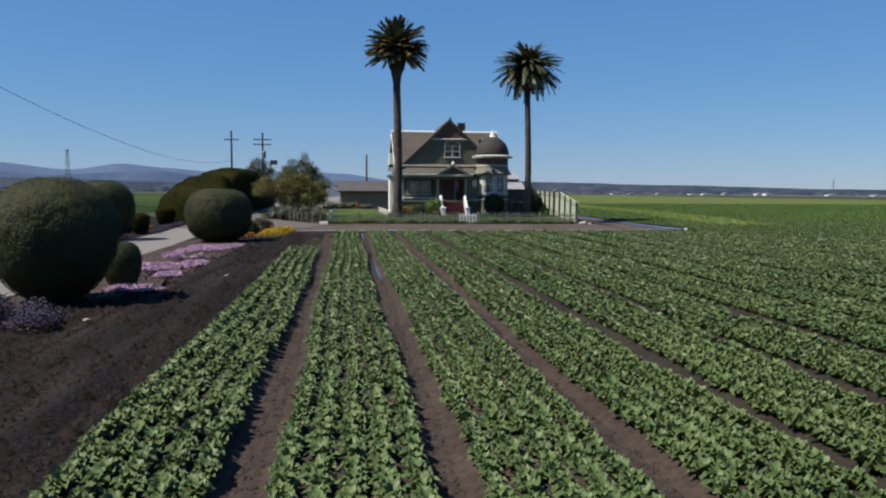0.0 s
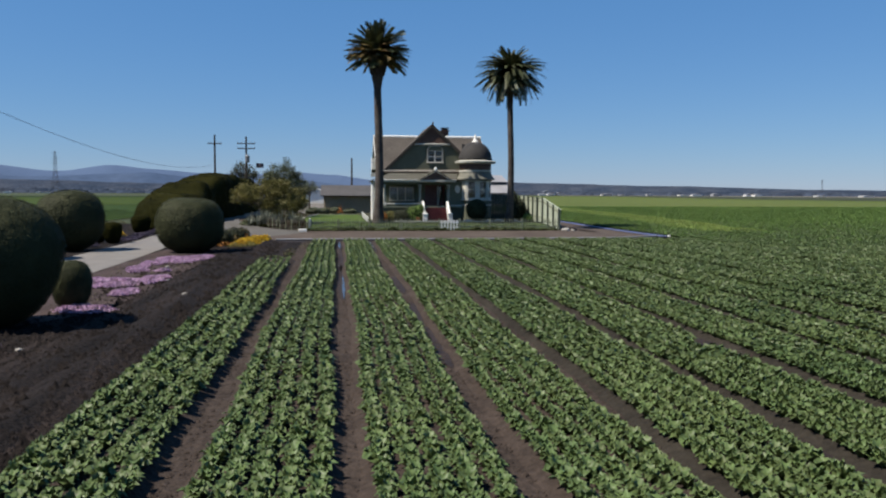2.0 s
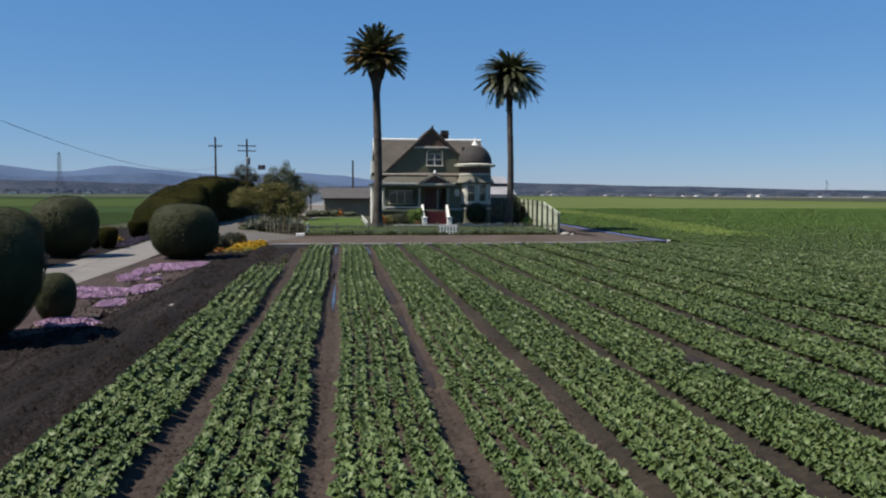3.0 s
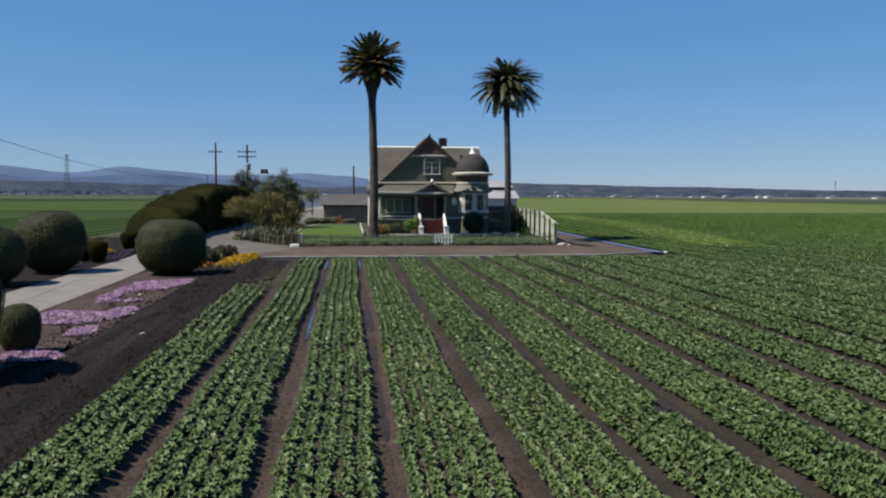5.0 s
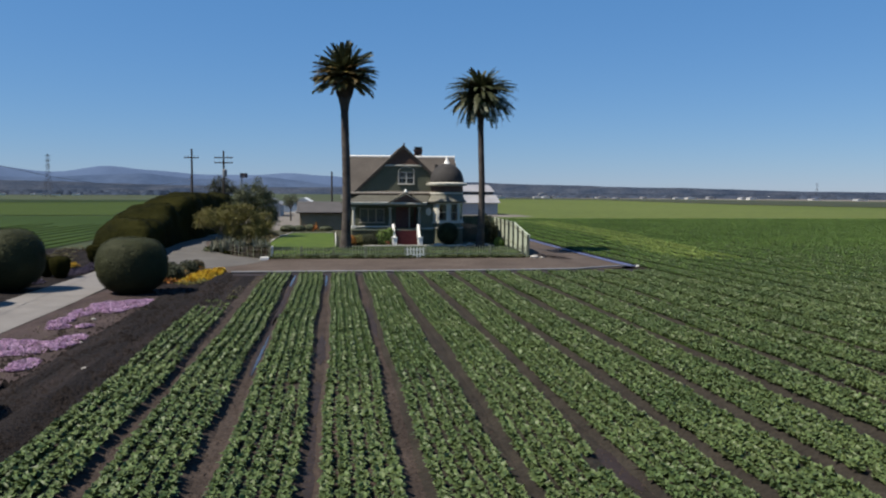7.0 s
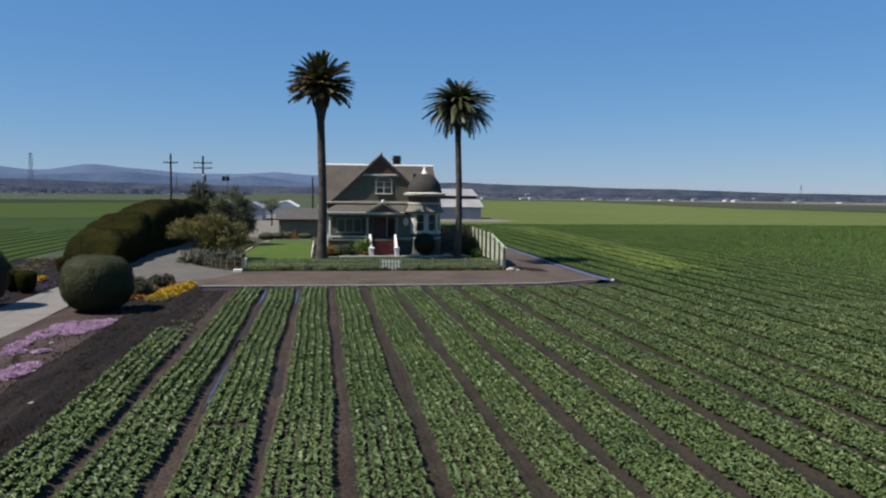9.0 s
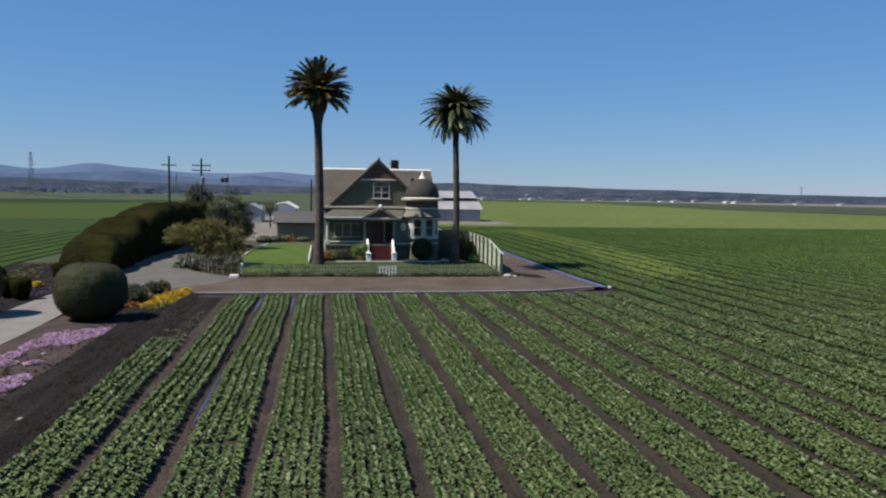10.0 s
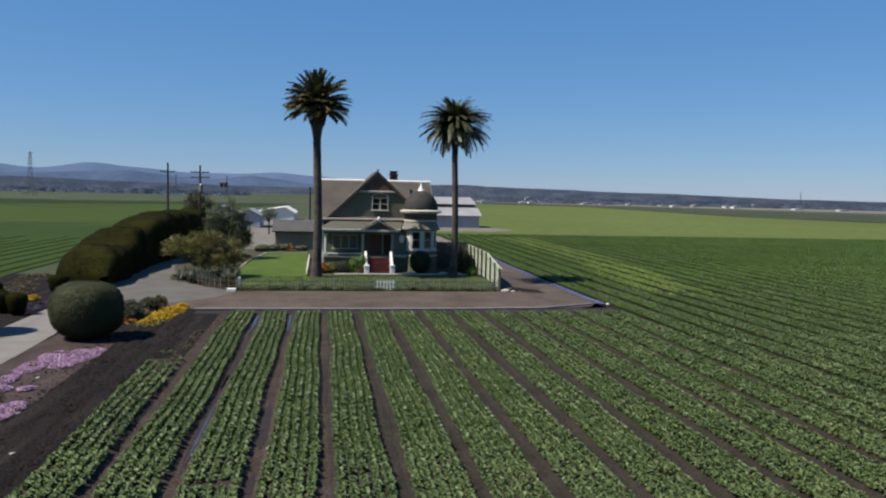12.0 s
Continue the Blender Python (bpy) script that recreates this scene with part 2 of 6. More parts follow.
DOMEROOF = courses(mat("dome_shingles", [(0.02746, 0.02601, 0.02601), (0.04335, 0.04046, 0.03902)], 1.2, 0.8, 0.4, 10, spec=0.25, contrast=0.2), 0.14, 0.6, 0.2)
WHITE = mat("white_paint", [(0.578, 0.5695, 0.5355), (0.663, 0.6545, 0.6205)], 1.2, 0.55, 0.1, 10, spec=0.35, contrast=0.08)
CREAM = mat("cream_paint", [(0.37, 0.355, 0.305), (0.44, 0.425, 0.37)], 1.2, 0.6, 0.1, 10, spec=0.3, contrast=0.08)
REDSTEP = mat("red_painted_wood", [(0.086, 0.0205, 0.0185), (0.115, 0.029, 0.0255)], 2, 0.65, 0.15, 10, spec=0.3, contrast=0.12)
REDDOOR = mat("red_brown_wood", [(0.1045, 0.0304, 0.0228), (0.1425, 0.0475, 0.0361)], 4, 0.45, 0.15, 10, spec=0.4, contrast=0.15)
DARKWOOD = mat("dark_green_wood", [(0.032, 0.042, 0.034), (0.052, 0.066, 0.052)], 2, 0.8, 0.3, 10, spec=0.25)
SAGE = mat("sage_paint", [(0.2, 0.205, 0.165), (0.25, 0.255, 0.205)], 1.2, 0.6, 0.1, 10, spec=0.3, contrast=0.1)
GREYWOOD = mat("weathered_wood", [(0.15, 0.158, 0.11), (0.21, 0.22, 0.155)], 3, 0.9, 0.4, 10, rnd="object", spread=0.2, spec=0.2)
POLEWOOD = mat("pole_wood", [(0.02826, 0.02261, 0.01938), (0.04845, 0.04038, 0.03392)], 3, 0.9, 0.4, 10, spec=0.2)
PALEBOARD = mat("pale_fence_boards", [(0.2606, 0.2916, 0.2234), (0.3227, 0.3475, 0.273)], 1.0, 0.75, 0.2, 10, rnd="object", spread=0.08, spec=0.25, contrast=0.12)
BRICK = mat("chimney_brick", [(0.0595, 0.03825, 0.0323), (0.0935, 0.0595, 0.0493)], 5, 0.9, 0.5, 5, spec=0.2)
METAL = mat("dark_metal", [(0.03, 0.03, 0.032), (0.05, 0.05, 0.05)], 3, 0.5, 0.1, 8, metal=0.6)
STEEL = mat("galvanised_steel", [(0.1551, 0.1613, 0.1675), (0.2048, 0.211, 0.2172)], 0.5, 0.5, 0.05, 8, metal=0.5, contrast=0.1)
BARNWALL = mat("barn_wall", [(0.26, 0.265, 0.275), (0.33, 0.335, 0.345)], 0.3, 0.6, 0.1, 12, contrast=0.1)
BARNROOF = mat("barn_roof", [(0.205, 0.2, 0.205), (0.255, 0.249, 0.254)], 0.3, 0.5, 0.05, 12, contrast=0.08)
SHEDWALL = mat("shed_wall", [(0.22, 0.175, 0.112), (0.27, 0.215, 0.14)], 0.7, 0.85, 0.2, 12, contrast=0.15)
SHEDROOF = mat("shed_roof", [(0.04606, 0.04335, 0.04335), (0.06231, 0.05852, 0.05798)], 0.7, 0.9, 0.2, 12, contrast=0.15)
BLUEHOSE = mat("blue_hose", [(0.05057, 0.06502, 0.1445), (0.0867, 0.1011, 0.1878)], 1.5, 0.5, 0.1, 8, contrast=0.15)
GREYPIPE = mat("grey_pipe", [(0.1315, 0.1315, 0.1362), (0.1878, 0.1878, 0.1925)], 1.5, 0.5, 0.1, 8, contrast=0.15)
STONE = mat("pale_stone", [(0.2295, 0.2142, 0.1913), (0.3213, 0.306, 0.2754)], 3, 0.85, 0.5, 6)
CLAY = mat("terracotta", [(0.30, 0.10, 0.05), (0.38, 0.14, 0.07)], 4, 0.85, 0.2, 6)
CURTAIN = mat("curtain_cloth", [(0.16, 0.17, 0.18), (0.22, 0.23, 0.24)], 3, 0.9, 0.2, 6)
INTERIOR = mat("room_plaster", [(0.10, 0.09, 0.08), (0.14, 0.13, 0.12)], 2, 0.9, 0.1, 6)
FLAG = mat("dark_flag_cloth", [(0.02, 0.02, 0.03), (0.035, 0.03, 0.045)], 4, 0.85, 0.2, 6)
GLASS = bpy.data.materials.new("window_glass")
GLASS.use_nodes = True
gb = GLASS.node_tree.nodes["Principled BSDF"]
gb.inputs["Base Color"].default_value = (0.8, 0.85, 0.85, 1)
gb.inputs["Roughness"].default_value, gb.inputs["IOR"].default_value = 0.03, 1.45
gb.inputs["Transmission Weight"].default_value = 1.0


# far land: haze goes into the base colour, and the surface glows slightly
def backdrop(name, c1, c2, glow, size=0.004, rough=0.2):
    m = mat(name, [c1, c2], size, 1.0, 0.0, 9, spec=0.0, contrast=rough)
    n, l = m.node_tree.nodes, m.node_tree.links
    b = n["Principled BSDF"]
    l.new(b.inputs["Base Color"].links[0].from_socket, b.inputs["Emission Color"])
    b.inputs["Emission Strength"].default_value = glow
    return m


# bluer and paler with distance, as painted haze
HILLNEAR = backdrop("hazed_wooded_hills", (0.0155, 0.0238, 0.040), (0.0365, 0.043, 0.0575), 0.44, 0.010, 0.4)
HILLMID = backdrop("hazed_foothills", (0.031, 0.048, 0.084), (0.044, 0.063, 0.102), 0.47, 0.003, 0.14)
HILLFAR = backdrop("hazed_mountains", (0.04433, 0.0665, 0.1143), (0.05366, 0.07816, 0.1283), 0.5, 0.0015, 0.07)

# ---- builders ----
ORIGIN = {}


def thing(name, label, category, at, group="", kind=""):
    ob = tagged(new(name), label, category, group, kind)
    ob.location = at
    ob.empty_display_size = 0.3
    ORIGIN[ob] = Vector(at)
    return ob


def adopt(ob, parent, label):
    o = ORIGIN.get(parent, Vector((0, 0, 0)))
    ob.data.transform(Matrix.Translation(-o))
    if parent:
        ob.parent = parent
    ORIGIN[ob] = o
    if label:
        ob["label"] = label
    return ob


def part(name, bm, material, parent=None, label="", smooth=False):
    me = bpy.data.meshes.new(name)
    bmesh.ops.recalc_face_normals(bm, faces=bm.faces)
    bm.to_mesh(me)
    bm.free()
    me.materials.append(material)
    if smooth:
        me.shade_smooth()
    return adopt(new(name, me), parent, label)


def raw(name, verts, faces, material, parent=None, label="", smooth=False):
    """A mesh from arrays of vertices and equal-sized faces."""
    verts, faces = np.asarray(verts, np.float32), np.asarray(faces, np.int32)
    me = bpy.data.meshes.new(name)
    k = faces.shape[1]
    me.vertices.add(len(verts))
    me.vertices.foreach_set("co", verts.ravel())
    me.loops.add(faces.size)
    me.loops.foreach_set("vertex_index", faces.ravel())
    me.polygons.add(len(faces))
    me.polygons.foreach_set("loop_start", np.arange(0, faces.size, k, dtype=np.int32))
    me.update(calc_edges=True)
    me.validate()
    me.materials.append(material)
    if smooth:
        me.shade_smooth()
    return adopt(new(name, me), parent, label)


def box(bm, x0, x1, y0, y1, z0, z1, bevel=0.0):
    r = bmesh.ops.create_cube(bm, size=1.0, matrix=Matrix.Translation(((x0 + x1) / 2, (y0 + y1) / 2, (z0 + z1) / 2)) @ Matrix.Diagonal((x1 - x0, y1 - y0, z1 - z0, 1)))
    if bevel:
        es = list({e for v in r["verts"] for e in v.link_edges})
        bmesh.ops.bevel(bm, geom=es, offset=bevel, segments=1, affect="EDGES")
    return bm


def B(*a, bevel=0.0):
    return box(bmesh.new(), *a, bevel=bevel)


def tube(bm, p0, p1, r0, r1=None, n=10):
    p0, p1 = Vector(p0), Vector(p1)
    r1 = r0 if r1 is None else r1
    d = p1 - p0
    m = Matrix.Translation((p0 + p1) / 2) @ d.to_track_quat("Z", "Y").to_matrix().to_4x4()
    bmesh.ops.create_cone(bm, cap_ends=True, segments=n, radius1=r0, radius2=max(r1, 1e-4), depth=d.length, matrix=m)
    return bm


def lathe(bm, profile, centre, n=24, a0=0.0, a1=2 * math.pi):
    """Turns (radius, z) points about a vertical axis."""
    full = abs(a1 - a0) > 6.28
    rings = []
    for r, z in profile:
        rings.append([bm.verts.new((centre[0] + r * math.cos(a0 + (a1 - a0) * i / n), centre[1] + r * math.sin(a0 + (a1 - a0) * i / n), z)) for i in range(n if full else n + 1)])
    for a, b in zip(rings, rings[1:]):
        for i in range(n):
            j = (i + 1) % len(a)
            bm.faces.new((a[i], a[j], b[j], b[i]))
    if full:
        for ring in (rings[0], rings[-1]):
            bm.faces.new(ring)
    return bm


def prism(bm, pts, y0, y1):
    """A polygon of (x, z) points, pulled along y."""
    a = [bm.verts.new((x, y0, z)) for x, z in pts]
    b = [bm.verts.new((x, y1, z)) for x, z in pts]
    bm.faces.new(a)
    bm.faces.new(list(reversed(b)))
    for i in range(len(pts)):
        j = (i + 1) % len(pts)
        bm.faces.new((a[i], b[i], b[j], a[j]))
    return bm


def prismx(bm, pts, x0, x1):
    """A polygon of (y, z) points, pulled along x."""
    a = [bm.verts.new((x0, y, z)) for y, z in pts]
    b = [bm.verts.new((x1, y, z)) for y, z in pts]
    bm.faces.new(a)
    bm.faces.new(list(reversed(b)))
    for i in range(len(pts)):
        j = (i + 1) % len(pts)
        bm.faces.new((a[i], b[i], b[j], a[j]))
    return bm


def slab(bm, corners, thick):
    """A flat plate below four corners."""
    c = [Vector(p) for p in corners]
    nrm = (c[1] - c[0]).cross(c[2] - c[0]).normalized()
    if nrm.z < 0:
        nrm = -nrm
    a = [bm.verts.new(p) for p in c]
    b = [bm.verts.new(p - nrm * thick) for p in c]
    bm.faces.new(a)
    bm.faces.new(list(reversed(b)))
    for i in range(len(c)):
        j = (i + 1) % len(c)
        bm.faces.new((a[i], b[i], b[j], a[j]))
    return bm


def pierced(bm, x0, x1, z0, z1, y0, y1, holes):
    """A wall facing y with rectangular openings (hx0, hx1, hz0, hz1)."""
    xs = sorted({x0, x1, *[h[0] for h in holes], *[h[1] for h in holes]})
    zs = sorted({z0, z1, *[h[2] for h in holes], *[h[3] for h in holes]})
    for a, b in zip(xs, xs[1:]):
        for c, d in zip(zs, zs[1:]):
            if not any(h[0] <= a and b <= h[1] and h[2] <= c and d <= h[3] for h in holes):
                box(bm, a, b, y0, y1, c, d)
    bmesh.ops.remove_doubles(bm, verts=bm.verts, dist=1e-4)
    return bm


RISE = [(-9000, 0.0), (60, 0.0), (64, 0.1), (68, 0.2), (72, 0.42), (76, 0.6), (9000, 0.6)]


def gz(y, x=0.0):
    """Height of the ground: a mound round the house, flatter fields to the east."""
    home = float(np.interp(y, [a for a, _ in RISE], [b for _, b in RISE]))
    east = min(1.0, max(0.0, (x - 20.5) / 3.5))
    return home * (1 - east) + 0.6 * min(1.0, max(0.0, (y - 75) / 85)) * east


def patch(name, outline, material, lift, label="", curve=4):
    """A sheet on the ground inside a rounded outline, following the rise towards the house."""
    pts = []
    k = len(outline)
    for i in range(k):
        p0, p1, p2, p3 = (Vector(outline[(i + j - 1) % k]) for j in range(4))
        for s in range(curve):
            u = s / curve
            pts.append(0.5 * (2 * p1 + (p2 - p0) * u + (2 * p0 - 5 * p1 + 4 * p2 - p3) * u * u + (3 * p1 - p0 - 3 * p2 + p3) * u ** 3) if curve > 1 else p1)
    bm = bmesh.new()
    bm.faces.new([bm.verts.new((p.x, p.y, 0)) for p in pts])
    bmesh.ops.triangulate(bm, faces=bm.faces)
    for y in [a for a, _ in RISE[1:-1]] + [75, 160]:
        bmesh.ops.bisect_plane(bm, geom=bm.verts[:] + bm.edges[:] + bm.faces[:], plane_co=(0, y, 0), plane_no=(0, 1, 0))
    for x in (20.5, 24.0):
        bmesh.ops.bisect_plane(bm, geom=bm.verts[:] + bm.edges[:] + bm.faces[:], plane_co=(x, 0, 0), plane_no=(1, 0, 0))
    for v in bm.verts:
        v.co.z = gz(v.co.y, v.co.x) + lift
    for f in bm.faces:
        if f.normal.z < 0:
            f.normal_flip()
    me = bpy.data.meshes.new(name)
    bm.normal_update()
    for f in bm.faces:
        if f.normal.z < 0:
            f.normal_flip()
    bm.to_mesh(me)
    bm.free()
    me.materials.append(material)
    ob = new(name, me)
    return tagged(ob, label, "", "", "structure")


rng = np.random.default_rng(7)


def leaf_quads(centres, normals, size, tilt=0.6, aspect=0.55):
    """Small pointed leaves round the given points, roughly facing along the normals. Returns vertices and faces."""
    n = len(centres)
    nrm = normals + rng.normal(0, tilt, (n, 3))
    nrm /= np.linalg.norm(nrm, axis=1, keepdims=True) + 1e-9
    u = np.cross(nrm, rng.normal(0, 1, (n, 3)))
    u /= np.linalg.norm(u, axis=1, keepdims=True) + 1e-9
    w = np.cross(nrm, u)
    s = size * rng.uniform(0.6, 1.4, (n, 1))
    v = np.stack([centres - u * s, centres - w * s * aspect, centres + u * s, centres + w * s * aspect], 1).reshape(-1, 3)
    return v, np.arange(4 * n).reshape(n, 4)


def boxy(d, p):
    """Moves points of a unit sphere out to a squarer body of revolution."""
    rho = np.sqrt(d[:, 0] ** 2 + d[:, 1] ** 2)
    return d * ((rho ** p + np.abs(d[:, 2]) ** p) ** (-1 / p))[:, None]


def ellipsoid_points(lumps, n, p_=2.0):
    """Points and normals on the outside of a union of ellipsoids (centre, radii)."""
    area = np.array([r[0] * r[1] + r[1] * r[2] + r[0] * r[2] for _, r in lumps])
    P, N = [], []
    for (c, r), a in zip(lumps, area / area.sum()):
        c, r = np.array(c), np.array(r)
        d = rng.normal(0, 1, (int(n * a), 3))
        d /= np.linalg.norm(d, axis=1, keepdims=True)
        p = c + boxy(d, p_) * r
        nn = d / r
        nn /= np.linalg.norm(nn, axis=1, keepdims=True)
        keep = np.ones(len(p), bool)
        for c2, r2 in lumps:
            if c2 is not None and not (np.allclose(c2, c) and np.allclose(r2, r)):
                keep &= (((p - np.array(c2)) / np.array(r2)) ** 2).sum(1) > 0.92
        P.append(p[keep])
        N.append(nn[keep])
    return np.concatenate(P), np.concatenate(N)


def blob(bm, c, r, sub=3, rough=0.05, freq=1.5, p_=2.0):
    """A lumpy ellipsoid."""
    res = bmesh.ops.create_icosphere(bm, subdivisions=sub, radius=1.0)
    for v in res["verts"]:
        d = v.co.normalized()
        k = 1 + rough * noise.fractal(Vector((d.x * r[0], d.y * r[1], d.z * r[2])) * freq + Vector(c), 1.0, 2.0, 4)
        k *= (math.hypot(d.x, d.y) ** p_ + abs(d.z) ** p_) ** (-1 / p_)
        v.co = Vector((c[0] + d.x * r[0] * k, c[1] + d.y * r[1] * k, c[2] + d.z * r[2] * k))
    return bm


def swell(q, size):
    """Gentle lumps of a clipped surface, with smaller tufts."""
    v = Vector(q)
    return size * (0.7 * noise.fractal(v * 0.8, 1.0, 2.0, 2) + 0.35 * noise.noise(v * 2.9) + 0.18 * noise.noise(v * 6.5))


def shrub(name, label, lumps, leaf_n, leaf_size, leaf, at, category="shrub", group="", core=None, floor=None, tilt=0.4, sub=3, thick=0.06, part_name="foliage", p_=2.0, rough=0.07, waist=0.0):
    """A dense shrub: a solid core, by default coloured dark as inner shade, under a skin of small leaves."""
    t = thing(name, label, category, at, group)
    small = min(r for _, rr in lumps for r in rr)
    low, high = min(c[2] - r[2] for c, r in lumps), max(c[2] + r[2] for c, r in lumps)

    def taper(x, y, z):
        k = 1 - waist * (1 - min(1.0, max(0.0, (z - low) / (high - low))))
        return at[0] + (x - at[0]) * k, at[1] + (y - at[1]) * k
    bm = bmesh.new()
    for c, r in lumps:
        done = len(bm.verts)
        blob(bm, c, [k * 0.97 for k in r], sub, 0.0, p_=p_)
        bm.verts.ensure_lookup_table()
        for v in bm.verts[done:]:
            v.co += (v.co - Vector(c)).normalized() * (swell(v.co, rough * small) - 0.4 * thick)
    for v in bm.verts:
        v.co.x, v.co.y = taper(*v.co)
        if floor is not None:
            v.co.z = max(v.co.z, floor)
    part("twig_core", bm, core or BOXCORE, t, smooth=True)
    p, nn = ellipsoid_points(lumps, leaf_n, p_)
    k = np.array([swell(q, rough * small) for q in p])[:, None]
    p = p + nn * (k + rng.uniform(-thick, thick * 0.6, (len(p), 1)))
    if waist:
        p[:, :2] = [taper(*q) for q in p]
    if floor is not None:
        ok = p[:, 2] > floor - 0.02
        p, nn = p[ok], nn[ok]
    v, f = leaf_quads(p, nn, leaf_size, tilt)
    raw(part_name, v, f, leaf, t)
    return t

# ---- ground, roads, fields, distance ----
bm = bmesh.new()
gxs = [-4500, -1500, -500, -150, -60, -30, 0, 20.5, 24, 60, 150, 500, 1500, 4500]
gys = [-4500, -1500, -400, -100, -20, 0, 20, 40, 60, 64, 68, 72, 75, 76, 100, 160, 200, 400, 900, 2000, 4500]
gv = [[bm.verts.new((x, y, gz(y, x) - 0.06)) for x in gxs] for y in gys]
for i in range(len(gys) - 1):
    for j in range(len(gxs) - 1):
        bm.faces.new((gv[i][j], gv[i][j + 1], gv[i + 1][j + 1], gv[i + 1][j]))
tagged(part("ground", bm, FIELDFAR), "broad flat valley floor of fields and soil", "ground", "", "structure")
patch("garden_soil", [(-40, -30), (-1.9, -30), (-1.9, 20), (-1.9, 59.4), (-3.4, 61), (-13, 76), (-40, 80)], SOIL, -0.03, "dark bare tilled garden soil", curve=1)
patch("yard_base", [(-14, 60.5), (25.9, 60.5), (25.9, 113), (-14, 113)], ROAD, -0.034, "bare earth round the farmhouse", curve=1)
patch("field_soil", [(-1.9, -30), (180, -30), (180, 159), (26.0, 159), (26.0, 60), (-1.9, 60)], FURROW, -0.034, "brown furrowed field soil", curve=1)
patch("field_soil_middle", [(5.9, -30), (26.05, -30), (26.05, 57.5), (5.9, 57.5)], GREYFURROW, -0.028, "grey-brown furrowed field soil", curve=1)
patch("field_soil_east", [(26.05, -30), (180, -30), (180, 159), (26.05, 159)], SHADESOIL, -0.028, "furrowed field soil darkened for the shade between crop rows", curve=1)
patch("head_strip", [(-3.6, 57.5), (26.0, 57.5), (26.0, 60.6), (21.5, 59.6), (-3.6, 59.05)], WETSOIL, -0.02, "dark damp soil at the heads of the beds", curve=1)
patch("flower_strip", [(-9.6, 23), (-6.6, 24), (-5.9, 30), (-5.6, 38), (-5.4, 46), (-7, 49), (-9.65, 50)], MULCH, -0.012, "dry crumbly soil of the flower strip", curve=3)
patch("driveway", [(-13.35, -40), (-9.65, -40), (-9.65, 20), (-9.7, 44), (-9.9, 52), (-9.6, 57), (-8.6, 61), (-13.3, 64), (-13.35, 40)], CONCRETE, 0.012, "pale concrete driveway beside clipped shrubs", curve=1)
patch("road", [(-13.3, 63), (-9, 60.6), (-3.8, 59.5), (4, 59.5), (14, 59.7), (22, 60.2), (25.6, 62.4), (25.85, 72), (25.85, 85), (25.9, 120), (21.5, 120), (20.2, 85), (19.9, 70), (19.2, 68.6), (9, 68.5), (-1.9, 68.4), (-4.6, 69.2), (-9, 68)], ROAD, 0.004, "packed earth farm road curving round the yard", curve=3)
patch("drive_curve", [(-13.2, 63.8), (-8.8, 61.4), (-4.5, 63.2), (-2.4, 66.5), (-2.1, 68.2), (-4.7, 70.1), (-6.9, 73.7), (-8.5, 79.6), (-9.5, 86), (-9.7, 96), (-12.3, 96), (-12.4, 90), (-12.9, 78)], ASPHALT, 0.018, "worn pale asphalt drive curving past the hedge", curve=2)
patch("farm_yard", [(-13, 96), (-3.4, 96), (-3, 110), (9, 112), (22, 112), (28, 120), (50, 185), (46, 230), (-45, 235), (-40, 200), (-20, 140)], YARD, -0.01, "bare earth farmyard between sheds", curve=1)
patch("yard_grass", [(-2.2, 68.55), (9, 68.65), (19.3, 68.75), (19.3, 84), (19.3, 111), (-8.8, 111), (-9.3, 96), (-9.1, 86), (-8.1, 80), (-6.6, 74), (-4.5, 70.6)], ROUGHGRASS, 0.012, "rough grass strip inside the fence", curve=1)
patch("lawn", [(-1.8, 70.4), (2.2, 70.2), (3.9, 73.5), (3.6, 77.5), (3.2, 84), (3.3, 97), (3.0, 104), (-1.8, 104), (-3.0, 92), (-3.1, 80)], LAWN, 0.028, "bright mown lawn beside the house", curve=1)
patch("lawn_front", [(-2.0, 70.2), (18.8, 70.4), (18.8, 77), (17, 77.6), (8, 77.7), (3.6, 77.3), (-2.6, 74.6)], FRONTGRASS, 0.02, "mown lawn before the porch", curve=2)
patch("field_young_crop", [(20, 160), (140, 161), (300, 170), (234, 285), (207, 389), (232, 690), (152, 750), (40, 760), (20, 230)], FIELDLIGHT, 0.02, "pale green field of young crop", curve=1)
patch("far_track", [(60, 1090), (190, 1060), (380, 800), (470, 560), (560, 420), (760, 460), (620, 815), (565, 1090), (450, 1326), (60, 1330)], YARD, 0.08, "pale dusty ground round the far farms", curve=1)
patch("field_far_dark", [(40, 764), (153, 754), (236, 694), (211, 389), (238, 287), (310, 176), (640, 240), (430, 420), (373, 492), (318, 689), (182, 896), (60, 900)], FIELDDARK, 0.1, "dark fallow field in the distance", curve=1)
patch("field_west", [(-400, 40), (-23, 40), (-21.5, 70), (-22, 130), (-30, 178), (-120, 178), (-400, 160)], FIELDLEFT, 0.02, "green field of row crops behind the hedge", curve=1)
patch("field_west_bright", [(-420, 164), (-120, 182), (-22, 182), (-30, 400), (-62, 468), (-131, 392), (-420, 380)], FIELDBRIGHT, 0.03, "bright green far field", curve=1)
patch("field_west_dark", [(-700, 384), (-420, 384), (-131, 396), (-62, 472), (-28, 404), (-10, 540), (-180, 530), (-700, 560)], FIELDDARKGREEN, 0.08, "dark far field", curve=1)


